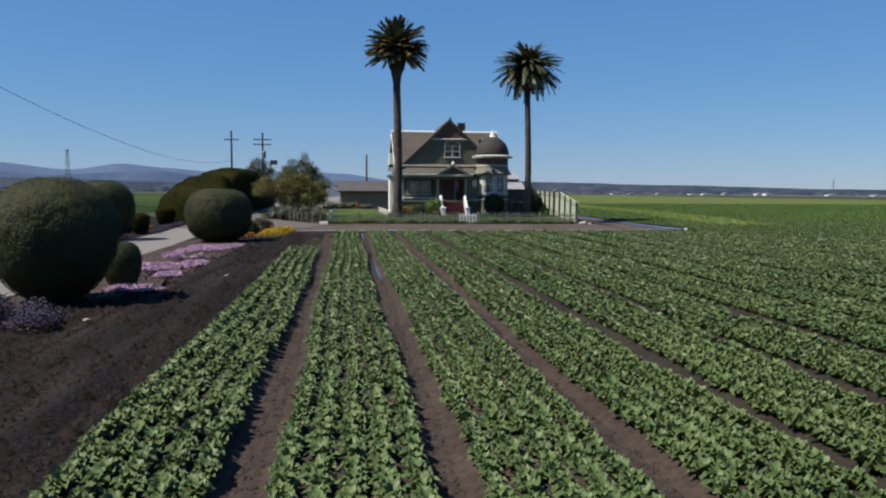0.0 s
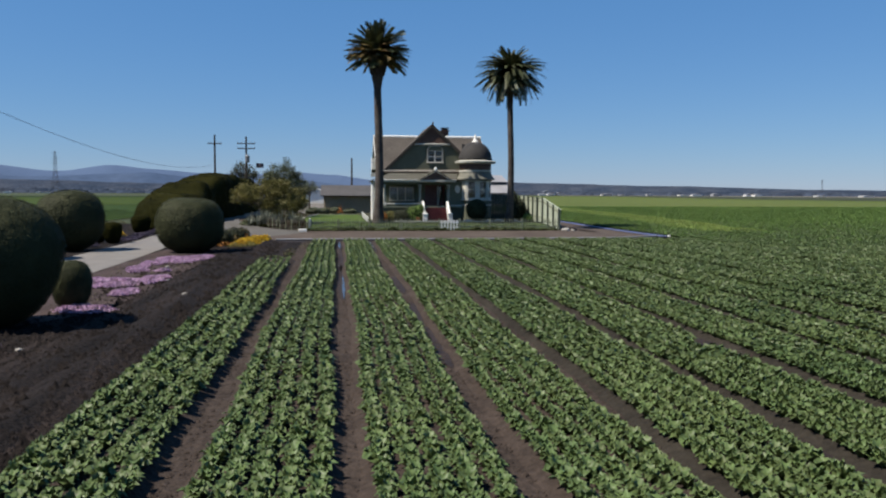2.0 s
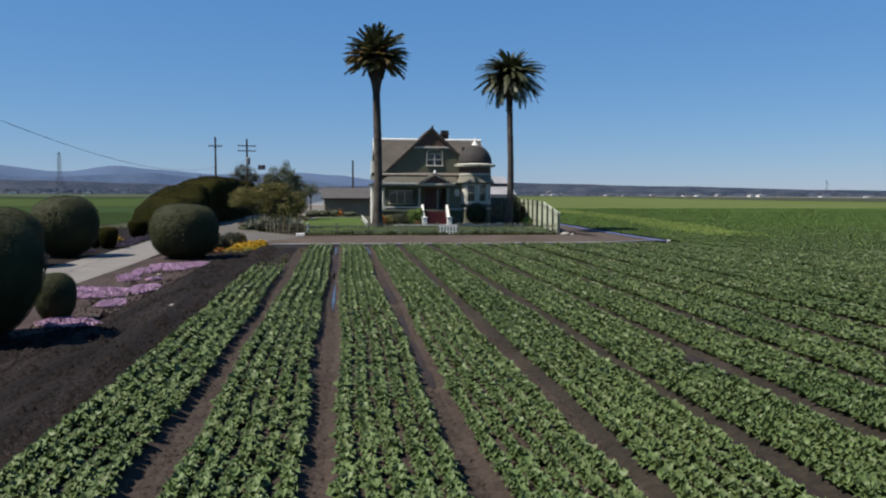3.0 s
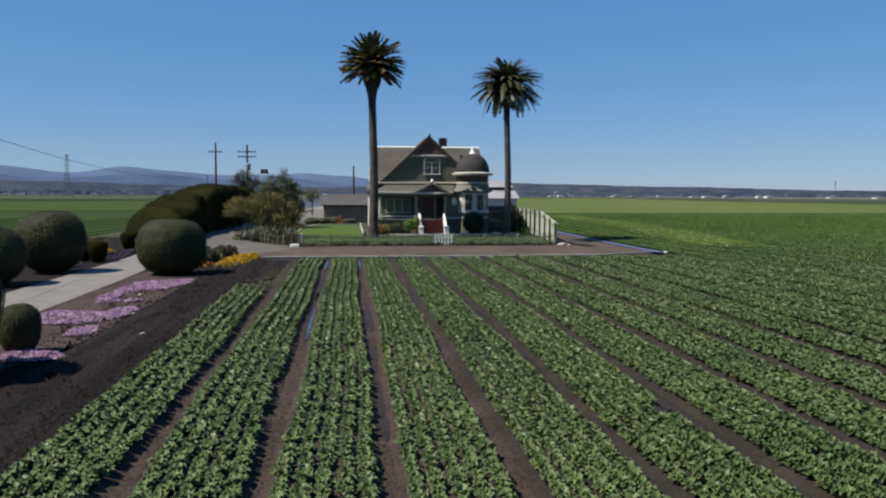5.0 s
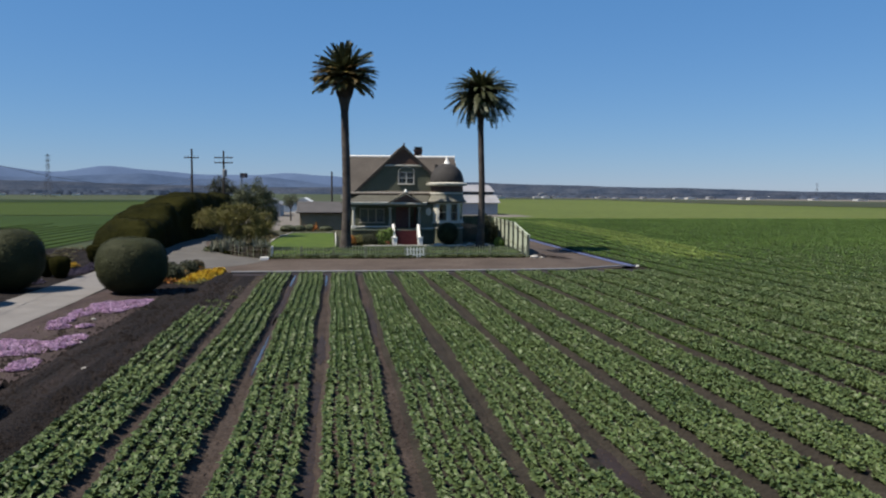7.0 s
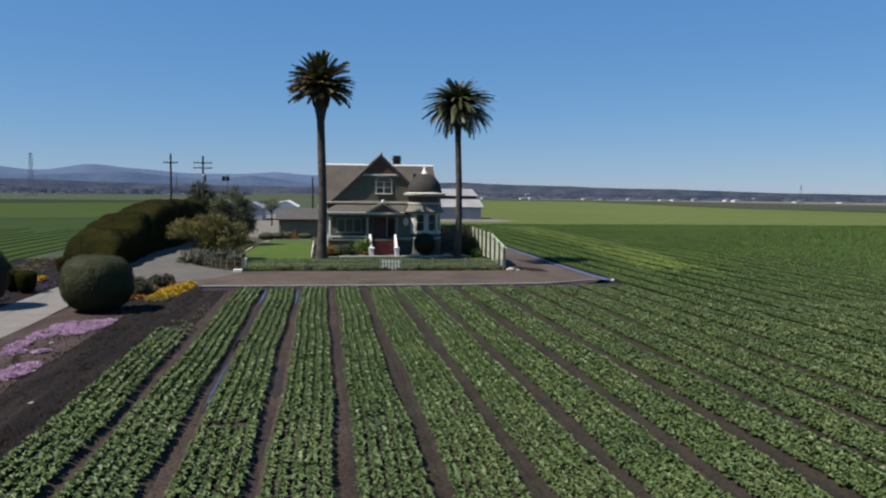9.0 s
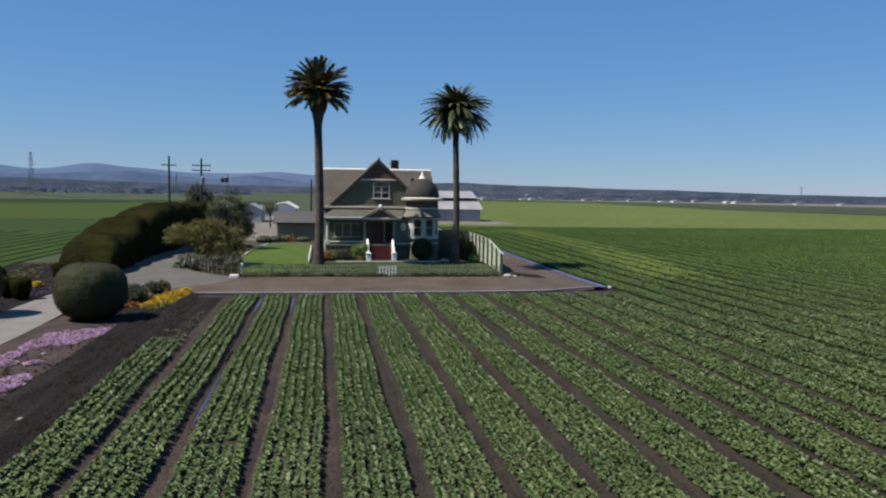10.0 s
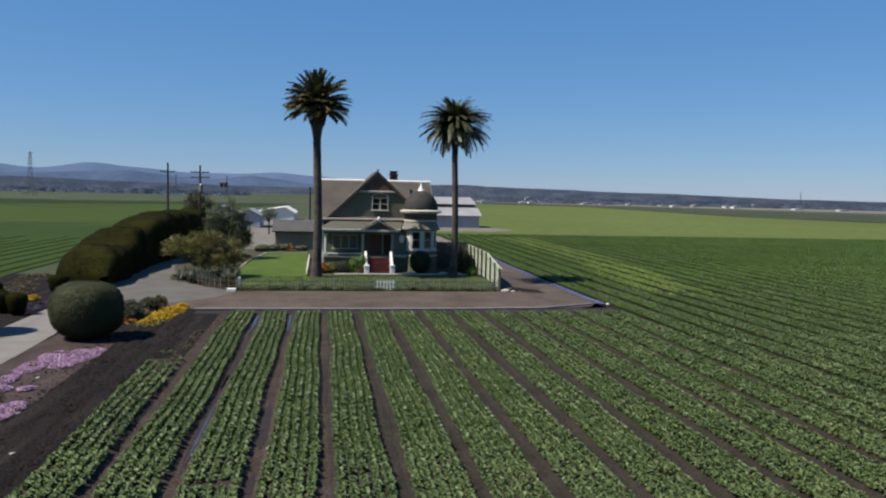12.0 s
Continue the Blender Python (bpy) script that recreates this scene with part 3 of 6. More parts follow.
def ridge(name, dist, a0, a1, height, material, label, seed, rough, n=180):
    """Distant hills: a rounded range along an arc; height(u) in metres."""
    v, f = [], []
    for i in range(n + 1):
        u = i / n
        a = radians(a0 + (a1 - a0) * u)
        h = height(u) * (1 + rough * noise.fractal(Vector((u * 14 + seed, seed, 0)), 0.9, 2.0, 5))
        for k, (dr, hh) in enumerate(((0, -4), (90, 0.55), (170, 0.9), (230, 1.0), (420, 0.6))):
            d = dist + dr
            w = h * hh * (1 + 0.12 * noise.noise(Vector((u * 60, k * 3.1, seed)))) if hh > 0 and hh < 1 else (h if hh == 1.0 else -4)
            v.append((d * math.sin(a), d * math.cos(a), w))
    for i in range(n):
        for k in range(4):
            q = i * 5 + k
            f.append((q, q + 5, q + 6, q + 1))
    return tagged(raw(name, v, f, material, smooth=True), label, "hills", "", "structure")


def bell(u, c, w):
    return math.exp(-((u - c) / w) ** 2)


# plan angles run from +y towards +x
ridge("backdrop_mountains", 4450, -62, 62, lambda u: 102 * max(0.0, min(1.0, (0.57 - u) / 0.07)) + 36 * bell(u, 0.322, 0.022) + 40 * bell(u, 0.381, 0.016) + 18 * bell(u, 0.408, 0.016) + 14 * bell(u, 0.476, 0.012) + 40 * bell(u, 0.2, 0.07), HILLFAR, "distant mountain range with blue haze put into its colour", 3.1, 0.05)
ridge("backdrop_foothills", 4000, -62, 62, lambda u: 84 * max(0.0, min(1.0, (0.55 - u) / 0.09)) + 22 * bell(u, 0.29, 0.03) - 16 * bell(u, 0.345, 0.02) + 16 * bell(u, 0.40, 0.012) - 20 * bell(u, 0.44, 0.016), HILLMID, "lower mountain ridge with blue haze put into its colour", 5.3, 0.16, 260)
ridge("backdrop_hills", 3600, -75, 75, lambda u: 17 + 34 * bell(u, 0.36, 0.12) + 29 * bell(u, 0.565, 0.055) + 22 * bell(u, 0.14, 0.12) + 17 * bell(u, 0.66, 0.06), HILLNEAR, "wooded hills along the valley with haze put into their colour", 9.7, 0.22, 300)
# low tree lines
v, f = [], []
for dist, a0, a1, top, cnt in ((1500, -40, -5, 9, 700), (1900, 4, 45, 7, 900), (1100, 12, 42, 5, 260)):
    a = np.radians(rng.uniform(a0, a1, cnt))
    d = dist * rng.uniform(0.97, 1.05, cnt)
    h = top * rng.uniform(0.35, 1.1, cnt)
    w = rng.uniform(6, 16, cnt)
    for i in range(cnt):
        c = np.array((d[i] * math.sin(a[i]), d[i] * math.cos(a[i]), 0.6))
        s = np.array((math.cos(a[i]), -math.sin(a[i]), 0)) * w[i]
        k = len(v)
        v += [c - s, c + s, c + s * 0.55 + (0, 0, h[i] * 0.8), c + s * 0.1 + (0, 8, h[i]), c - s * 0.6 + (0, 5, h[i] * 0.75), c + (0, 14, 0)]
        f += [(k, k + 1, k + 2), (k, k + 2, k + 3), (k, k + 3, k + 4), (k + 1, k + 5, k + 2), (k + 5, k + 3, k + 2), (k + 4, k + 3, k + 5), (k, k + 4, k + 5)]
tagged(raw("distant_trees", v, f, HILLNEAR), "low tree lines across the valley in the hazed hill colour", "trees", "", "stuff")
# far white farm buildings
for i in range(60):
    a = radians(float(rng.uniform(9, 44))) if i else radians(14.6)
    d = float(rng.uniform(850, 1500)) if i else 1500
    w, h = (float(rng.uniform(4, 13)), float(rng.uniform(1.6, 3.2))) if i else (14, 8)
    x, y = d * math.sin(a) + (4 if i else 0), d * math.cos(a)
    t = thing("farm_building", "low white farm building far across the fields", "building", (x, y, 0.6), "far farm buildings")
    part("wall", B(x - w / 2, x + w / 2, y - 4, y + 4, 0.3, 0.6 + h * 0.7), WHITE if i % 3 else BARNWALL, t)
    part("roof", prism(bmesh.new(), [(x - w / 2 - 0.4, 0.6 + h * 0.7), (x + w / 2 + 0.4, 0.6 + h * 0.7), (x, 0.6 + h)], y - 4.4, y + 4.4), BARNROOF, t)
for i in range(16):
    a = radians(float(rng.uniform(-24, -6)))
    d = float(rng.uniform(1300, 1500))
    w, h = float(rng.uniform(4, 13)), float(rng.uniform(1.6, 3.0))
    x, y = d * math.sin(a), d * math.cos(a)
    t = thing("farm_building", "low white farm building far across the fields", "building", (x, y, 0.6), "far farm buildings")
    part("wall", B(x - w / 2, x + w / 2, y - 4, y + 4, 0.5, 0.6 + h * 0.7), WHITE, t)
    part("roof", prism(bmesh.new(), [(x - w / 2 - 0.4, 0.6 + h * 0.7), (x + w / 2 + 0.4, 0.6 + h * 0.7), (x, 0.6 + h)], y - 4.4, y + 4.4), BARNROOF, t)


def pylon(x, y, h):
    t = thing("transmission_tower", "grey steel lattice transmission tower far away", "tower", (x, y, 0.6), "transmission towers")
    bm = bmesh.new()
    steps = [(0.0, 0.1), (0.16, 0.078), (0.32, 0.058), (0.46, 0.042), (0.58, 0.034), (0.7, 0.03), (0.82, 0.026), (0.92, 0.022), (1.0, 0.008)]
    for (a0, a1), (b0, b1) in zip(steps, steps[1:]):
        z0, z1, w0, w1 = 0.5 + h * a0, 0.5 + h * b0, h * a1, h * b1
        for sx in (-1, 1):
            for sy in (-1, 1):
                tube(bm, (x + sx * w0, y + sy * w0, z0), (x + sx * w1, y + sy * w1, z1), h * 0.003, h * 0.003, 4)
            for sy in (-1, 1):
                tube(bm, (x - sx * w0, y + sy * w0, z0), (x + sx * w1, y + sy * w1, z1), h * 0.0018, h * 0.0018, 4)
    part("lattice", bm, POLEWOOD, t)
    for k in (0.74, 0.86, 0.98):
        part("crossarm", tube(bmesh.new(), (x - h * 0.075, y, h * k), (x + h * 0.075, y, h * k), h * 0.0035, h * 0.0035, 4), POLEWOOD, t)


for px, py, ph in ((-246, 760, 38), (-190, 1150, 28), (630, 1000, 22), (-95, 900, 24)):
    pylon(px, py, ph)


def utility_pole(x, y, top, arms, wide):
    t = thing("utility_pole", "dark wooden utility pole with crossarms", "utility pole", (x, y, gz(y)), "utility poles")
    part("post", tube(bmesh.new(), (x, y, gz(y) - 0.3), (x, y, top), 0.19, 0.13, 10), POLEWOOD, t)
    for z in arms:
        arm = part("crossarm", B(x - wide, x + wide, y - 0.17, y - 0.05, z - 0.07, z + 0.07), POLEWOOD, t)
        for k in (-0.9, -0.45, 0.45, 0.9):
            part("insulator", tube(bmesh.new(), (x + wide * k, y - 0.11, z + 0.06), (x + wide * k, y - 0.11, z + 0.28), 0.06, 0.04, 6), STEEL, arm)
    return t


utility_pole(-18.0, 129, 12.1, (10.75,), 1.05)
p2 = utility_pole(-13.2, 128, 11.8, (10.75, 10.0), 1.35)
part("transformer", lathe(bmesh.new(), [(0.3, 7.9), (0.34, 8.0), (0.34, 8.9), (0.2, 9.05)], (-13.0, 127.6), 12), STEEL, p2)
utility_pole(2.85, 135, 9.0, (), 1)
utility_pole(-18.0, 4.0, 13.6, (12.9,), 1.05)


def cable(name, a, b, sag, r, label):
    a, b = Vector(a), Vector(b)
    pts = [a.lerp(b, i / 40) - Vector((0, 0, 4 * sag * (i / 40) * (1 - i / 40))) for i in range(41)]
    bm = bmesh.new()
    rings = [[bm.verts.new(p + Vector((math.cos(k * 2.0944) * r, 0, math.sin(k * 2.0944) * r))) for k in range(3)] for p in pts]
    for p, q in zip(rings, rings[1:]):
        for k in range(3):
            bm.faces.new((p[k], p[(k + 1) % 3], q[(k + 1) % 3], q[k]))
    tagged(part(name, bm, METAL), label, "cable")


cable("power_cable", (-18.0, 4.0, 13.1), (-18.0, 128.9, 7.6), 3.6, 0.018, "black overhead cable sagging between two poles")

# irrigation pipes
bm = bmesh.new()
pp = [(-3.8, 59.2), (3, 59.25), (9, 59.15), (15, 59.35), (21, 59.85), (25.6, 62.2)]
for a, b in zip(pp, pp[1:]):
    tube(bm, (*a, 0.07), (*b, 0.07), 0.075, 0.075, 8)
tagged(part("irrigation_pipe", bm, GREYPIPE), "grey irrigation pipe along the field edge", "pipe")
bm = bmesh.new()
pp = [(25.95, 61.9), (25.75, 66), (25.8, 72), (25.75, 80), (25.8, 92), (26.0, 112)]
for dx in (0, 0.34):
    for a, b in zip(pp, pp[1:]):
        tube(bm, (a[0] + dx, a[1], gz(a[1], a[0]) + 0.06), (b[0] + dx, b[1], gz(b[1], b[0]) + 0.06), 0.055, 0.055, 8)
tagged(part("irrigation_hose", bm, BLUEHOSE), "blue irrigation hose along the road edge", "hose")
t = thing("pipe_cap", "white cap at the end of the irrigation pipe", "pipe", (26.4, 61.7, 0.05))
part("cap", tube(bmesh.new(), (26.25, 61.7, 0.08), (26.5, 61.7, 0.08), 0.09, 0.09, 10), WHITE, t)


def barn_plain(name, label, x0, x1, y0, y1, eave, top, wallm, roofm, peak=0.5):
    t = thing(name, label, "barn", ((x0 + x1) / 2, (y0 + y1) / 2, 0.6))
    cx = x0 + (x1 - x0) * peak
    part("wall", prism(bmesh.new(), [(x0, 0.5), (x1, 0.5), (x1, eave), (cx, top), (x0, eave)], y0, y1), wallm, t)
    for s, xe in ((-1, x0), (1, x1)):
        k = (top - eave) / abs(cx - xe)
        part("roof", slab(bmesh.new(), [(cx, y0 - 0.4, top + 0.15), (cx, y1 + 0.4, top + 0.15), (xe + s * 0.5, y1 + 0.4, eave + 0.15 - 0.5 * k), (xe + s * 0.5, y0 - 0.4, eave + 0.15 - 0.5 * k)], 0.12), roofm, t)
    return t


# long barn with a raised middle roof
t = thing("barn", "large pale metal barn with a raised roof", "barn", (30, 197, 0.6))
part("wall", B(16, 41.4, 191, 203, 0.3, 3.5), BARNWALL, t)
part("roof", slab(bmesh.new(), [(15.4, 190.4, 3.45), (42.0, 190.4, 3.45), (41.6, 195, 5.6), (15.8, 195, 5.6)], 0.15), BARNROOF, t)
part("roof", slab(bmesh.new(), [(15.4, 203.6, 3.45), (42.0, 203.6, 3.45), (41.6, 199, 5.6), (15.8, 199, 5.6)], 0.15), BARNROOF, t)
# shade below the upper roof is put into this wall's dark colour
part("clerestory", B(16.4, 41.0, 195, 199, 3.5, 6.1), METAL, t, "wall band under the upper roof, coloured dark for shade")
part("upper_roof", slab(bmesh.new(), [(15.8, 194.2, 6.1), (41.3, 194.2, 6.1), (40.6, 198.6, 7.75), (16.4, 198.6, 7.75)], 0.15), BARNROOF, t)
part("upper_roof", slab(bmesh.new(), [(15.8, 203, 6.1), (41.3, 203, 6.1), (40.6, 198.6, 7.75), (16.4, 198.6, 7.75)], 0.15), BARNROOF, t)
for k in range(6):
    part("wall_panel", B(16.2 + k * 4.2, 20.2 + k * 4.2, 190.9, 191, 0.6, 3.35), BARNWALL, t)
patch("barn_apron", [(14, 170), (40, 172), (47, 178), (46, 192), (14, 192)], YARD, 0.035, "bare earth before the large barn", curve=1)
barn_plain("white_barn", "white metal barn with a low gable roof", -12.0, -2.2, 214, 235, 2.9, 4.2, WHITE, WHITE, 0.76)
barn_plain("white_shed", "small white shed in the farmyard", -12.4, -8.0, 176, 188, 3.2, 4.3, BARNWALL, BARNROOF)
barn_plain("grey_shed", "pale grey shed behind the trees", -22.0, -14.5, 196, 208, 3.0, 4.6, BARNWALL, BARNROOF)

# olive shed behind the lawn
t = thing("shed", "long brown shed with a grey roof behind the lawn", "shed", (5, 113, 0.6))
part("wall", B(-1.3, 12.5, 111.2, 117, 0.5, 3.05), SHEDWALL, t)
part("roof", slab(bmesh.new(), [(-1.7, 110.7, 3.0), (12.9, 110.7, 3.0), (12.9, 114.1, 4.4), (-1.7, 114.1, 4.4)], 0.14), SHEDROOF, t)
part("roof", slab(bmesh.new(), [(-1.7, 117.5, 3.0), (12.9, 117.5, 3.0), (12.9, 114.1, 4.4), (-1.7, 114.1, 4.4)], 0.14), SHEDROOF, t)
part("gable_end", prismx(bmesh.new(), [(111.2, 3.05), (117.0, 3.05), (114.1, 4.25)], -1.3, -1.1), SHEDWALL, t)
for k in range(5):
    part("board", B(-1.2 + k * 2.7, -1.05 + k * 2.7, 111.14, 111.2, 0.6, 2.95), SHEDWALL, t)

# lawn kerb
bm = bmesh.new()
kp = [(-3.05, 78), (-3.15, 84), (-3.0, 92), (-1.9, 103.9), (3.0, 104)]
for a, b in zip(kp, kp[1:]):
    d = Vector((b[0] - a[0], b[1] - a[1], 0)).normalized()
    s = Vector((d.y, -d.x, 0)) * 0.09
    A, C = Vector((*a, 0.5)), Vector((*b, 0.5))
    slab(bm, [A + s + Vector((0, 0, 0.22)), C + s + Vector((0, 0, 0.22)), C - s + Vector((0, 0, 0.22)), A - s + Vector((0, 0, 0.22))], 0.2)
tagged(part("kerb", bm, STONE), "pale stone kerb edging the lawn", "kerb", "", "structure")
patch("porch_path", [(3.9, 77.75), (16.5, 77.95), (16.5, 78.35), (3.9, 78.15)], CONCRETE, 0.036, "pale concrete path to the porch steps", curve=1)

# ---- the house ----
GZ = 0.6
house = thing("house", "green shingled Victorian farmhouse with a domed turret and red steps", "house", (10.5, 86, GZ))
HOLES_FRONT = [(5.7, 8.3, 2.55, 4.1), (9.5, 11.3, 2.12, 4.12)]
front = part("wall", pierced(bmesh.new(), 5.1, 13.2, GZ - 0.1, 5.62, 83.6, 83.85, HOLES_FRONT), SIDING, house)
part("wall", B(4.9, 5.1, 83.6, 95.2, GZ - 0.1, 5.62), SIDING, house)
part("wall", B(15.7, 15.9, 84.5, 95.2, GZ - 0.1, 5.62), SIDING, house)
part("wall", B(5.1, 15.7, 95.0, 95.2, GZ - 0.1, 5.62), SIDING, house)
part("wall", B(13.2, 15.7, 84.3, 84.5, GZ - 0.1, 5.62), SIDING, house)
# side gable ends under the main roof
for x in (4.9, 15.7):
    part("side_gable", prismx(bmesh.new(), [(83.85, 5.62), (95.0, 5.62), (89.4, 9.1)], x, x + 0.2), SIDING, house)
part("inner_floor", B(5.1, 15.7, 83.85, 95.0, 2.0, 2.1), INTERIOR, house)
part("inner_ceiling", B(5.1, 15.7, 83.85, 95.0, 5.5, 5.58), INTERIOR, house)
part("inner_wall", B(5.1, 15.7, 87.0, 87.1, 2.1, 5.5), INTERIOR, house)
# main roof
EA, RI, RY = 5.5, 9.45, 89.4
rf = part("roof", slab(bmesh.new(), [(4.45, 82.95, EA), (16.1, 82.95, EA), (16.1, RY, RI), (4.45, RY, RI)], 0.16), ROOF, house)
part("chimney_flue", B(12.1, 12.6, 90.75, 91.15, 10.3, 10.52), METAL, house)
part("roof", slab(bmesh.new(), [(4.45, 95.85, EA), (16.1, 95.85, EA), (16.1, RY, RI), (4.45, RY, RI)], 0.16), ROOF, house)
part("ridge_cap", tube(bmesh.new(), (4.4, RY, RI), (16.15, RY, RI), 0.15, 0.15, 10), WHITE, rf, "white metal ridge cap")
for x in (4.40, 16.06):
    part("bargeboard", prismx(bmesh.new(), [(82.95, EA - 0.3), (82.95, EA - 0.02), (RY, RI - 0.02), (95.85, EA - 0.02), (95.85, EA - 0.3), (RY, RI - 0.3)], x, x + 0.06), WHITE, rf)
# front gable
AX, AZ, GY = 10.1, 10.28, 83.45
SL = 0.945
gab = part("front_gable", pierced(bmesh.new(), 9.0, 11.8, 5.62, 8.3, GY, GY + 0.2, [(9.6, 11.2, 6.48, 7.72)]), SIDING, house)
bm = bmesh.new()
prism(bm, [(5.55, 5.62), (9.0, 5.62), (9.0, AZ - SL * 1.1 - 0.2), (5.55, 5.75)], GY, GY + 0.2)
prism(bm, [(11.8, 5.62), (14.9, 5.62), (14.9, 5.75), (11.8, AZ - SL * 1.7 - 0.2)], GY, GY + 0.2)
prism(bm, [(9.0, 8.3), (11.8, 8.3), (11.8, AZ - SL * 1.7 - 0.2), (AX, AZ - 0.25), (9.0, AZ - SL * 1.1 - 0.2)], GY, GY + 0.2)
part("gable_wall", bm, SIDING, house)
part("pediment", prism(bmesh.new(), [(AX - 1.95, 8.4), (AX + 1.95, 8.4), (AX, AZ - 0.12)], GY - 0.1, GY), BROWNSIDING, house, "brown shingled pediment at the gable's peak")
part("pediment_trim", B(AX - 2.0, AX + 2.0, GY - 0.17, GY - 0.02, 8.24, 8.42, bevel=0.03), CREAM, house, "cream painted trim")
for s in (-1, 1):
    w = 5.15 if s < 0 else 4.9
    part("gable_roof", slab(bmesh.new(), [(AX, GY - 0.26, AZ + 0.1), (AX, 91.2, AZ + 0.1), (AX + s * w, 91.2, AZ + 0.1 - SL * w), (AX + s * w, GY - 0.26, AZ + 0.1 - SL * w)], 0.14), ROOF, house)
    part("rake_board", prism(bmesh.new(), [(AX, AZ - 0.02), (AX + s * w, AZ - 0.02 - SL * w), (AX + s * w, AZ - 0.26 - SL * w), (AX, AZ - 0.26)], GY - 0.25, GY - 0.17), ROOF, house, "dull brown rake board")
part("gable_back", prism(bmesh.new(), [(AX - 4.6, 5.7), (AX + 4.6, 5.7), (AX, AZ)], 90.9, 91.0), SIDING, house)
part("finial", lathe(bmesh.new(), [(0.06, AZ), (0.12, AZ + 0.08), (0.09, AZ + 0.18), (0.02, AZ + 0.26)], (AX, GY - 0.7), 8), ROOF, house)


def window(parent, x0, x1, z0, z1, y, lights=2, trim=0.09, frame_m=None, rails=True, arch=False, cloth=False):
    """A sash window facing -y: casing, sill, mullions and a pane for each light."""
    fm = frame_m or WHITE
    w = part("window", pierced(bmesh.new(), x0 - trim, x1 + trim, z0 - trim, z1 + trim, y - 0.07, y + 0.03, [(x0, x1, z0, z1)]), fm, parent, "white painted window casing")
    step = (x1 - x0) / lights
    for i in range(1, lights):
        part("mullion", B(x0 + step * i - 0.05, x0 + step * i + 0.05, y - 0.05, y + 0.05, z0, z1), fm, w)
    part("sill", B(x0 - trim - 0.1, x1 + trim + 0.1, y - 0.16, y - 0.07, z0 - trim - 0.04, z0 - trim + 0.05, bevel=0.02), fm, w)
    for i in range(lights):
        a, b = x0 + step * i + 0.05, x0 + step * (i + 1) - 0.05
        if rails:
            part("sash_rail", B(a, b, y - 0.03, y + 0.03, (z0 + z1) / 2 - 0.03, (z0 + z1) / 2 + 0.03), fm, w)
        g = part("pane", B(a, b, y + 0.035, y + 0.045, z0, z1), GLASS, w, "dark reflecting window glass")
        g.visible_shadow = False
    if arch:
        bm = bmesh.new()
        cx, rx = (x0 + x1) / 2, (x1 - x0) / 2 + trim
        pts = [(cx + rx * math.cos(k * math.pi / 12), z1 + trim * 0.5 + 0.5 * math.sin(k * math.pi / 12)) for k in range(13)]
        prism(bm, pts, y - 0.09, y - 0.01)
        part("arch_hood", bm, SIDING, w)
        bm = bmesh.new()
        for p, q in zip(pts, pts[1:]):
            tube(bm, (p[0], y - 0.1, p[1]), (q[0], y - 0.1, q[1]), 0.03, 0.03, 6)
        part("arch_trim", bm, fm, w)
    if cloth:
        part("curtain", B(x0, x1, y + 0.35, y + 0.38, z0 + 0.1, z1), CURTAIN, w, "pale drawn curtain")
    return w


window(gab, 9.67, 11.13, 6.55, 7.65, GY, 2, frame_m=CREAM, arch=True)
part("attic_floor", B(6, 14.5, GY + 0.2, 88, 5.66, 5.72), INTERIOR, house)
part("attic_wall", B(8.5, 12.2, 85.5, 85.6, 5.7, 8.6), INTERIOR, house)
window(front, 5.83, 8.17, 2.7, 3.97, 83.6, 3, trim=0.06, frame_m=CREAM, rails=False, cloth=True)
# belt course and porch
part("belt_course", B(4.5, 14.0, GY - 0.3, GY - 0.005, 5.5, 5.68, bevel=0.03), CREAM, house, "cream painted belt course")
PF = 81.15
part("porch_floor", B(4.9, 12.9, PF - 0.25, 83.6, 1.95, 2.1), GREYWOOD, house, "grey porch floor boards")
part("porch_wall", B(4.95, 8.55, PF, PF + 0.18, GZ - 0.1, 2.28), SIDING, house)
part("porch_wall", B(4.92, 5.1, PF + 0.18, 83.6, GZ - 0.1, 2.28), SIDING, house)
part("porch_wall", pierced(bmesh.new(), 11.65, 12.95, GZ - 0.1, 4.5, PF + 0.1, PF + 0.3, [(12.2, 12.6, 3.4, 4.15)]), SIDING, house)
part("porch_wall", B(11.65, 11.85, PF + 0.3, 83.6, GZ - 0.1, 4.55), SIDING, house)
part("porch_sill", B(4.85, 8.6, PF - 0.1, PF + 0.28, 2.28, 2.37, bevel=0.02), WHITE, house, "white painted rail cap")
part("water_table", B(11.6, 12.9, PF + 0.02, PF + 0.1, 2.1, 2.22), CREAM, house)
ov = part("oval_window", lathe(bmesh.new(), [(0.16, -0.05), (0.26, -0.05), (0.26, 0.05), (0.16, 0.05)], (0, 0), 20), CREAM, None)
ov.data.transform(Matrix.Translation((12.4, PF + 0.08, 3.78)) @ Matrix.Diagonal((1, 1, 1.5, 1)) @ Matrix.Rotation(radians(90), 4, "X"))
adopt(ov, house, "oval window with a cream frame")
g = part("pane", B(12.2, 12.6, PF + 0.2, PF + 0.21, 3.4, 4.15), GLASS, ov)
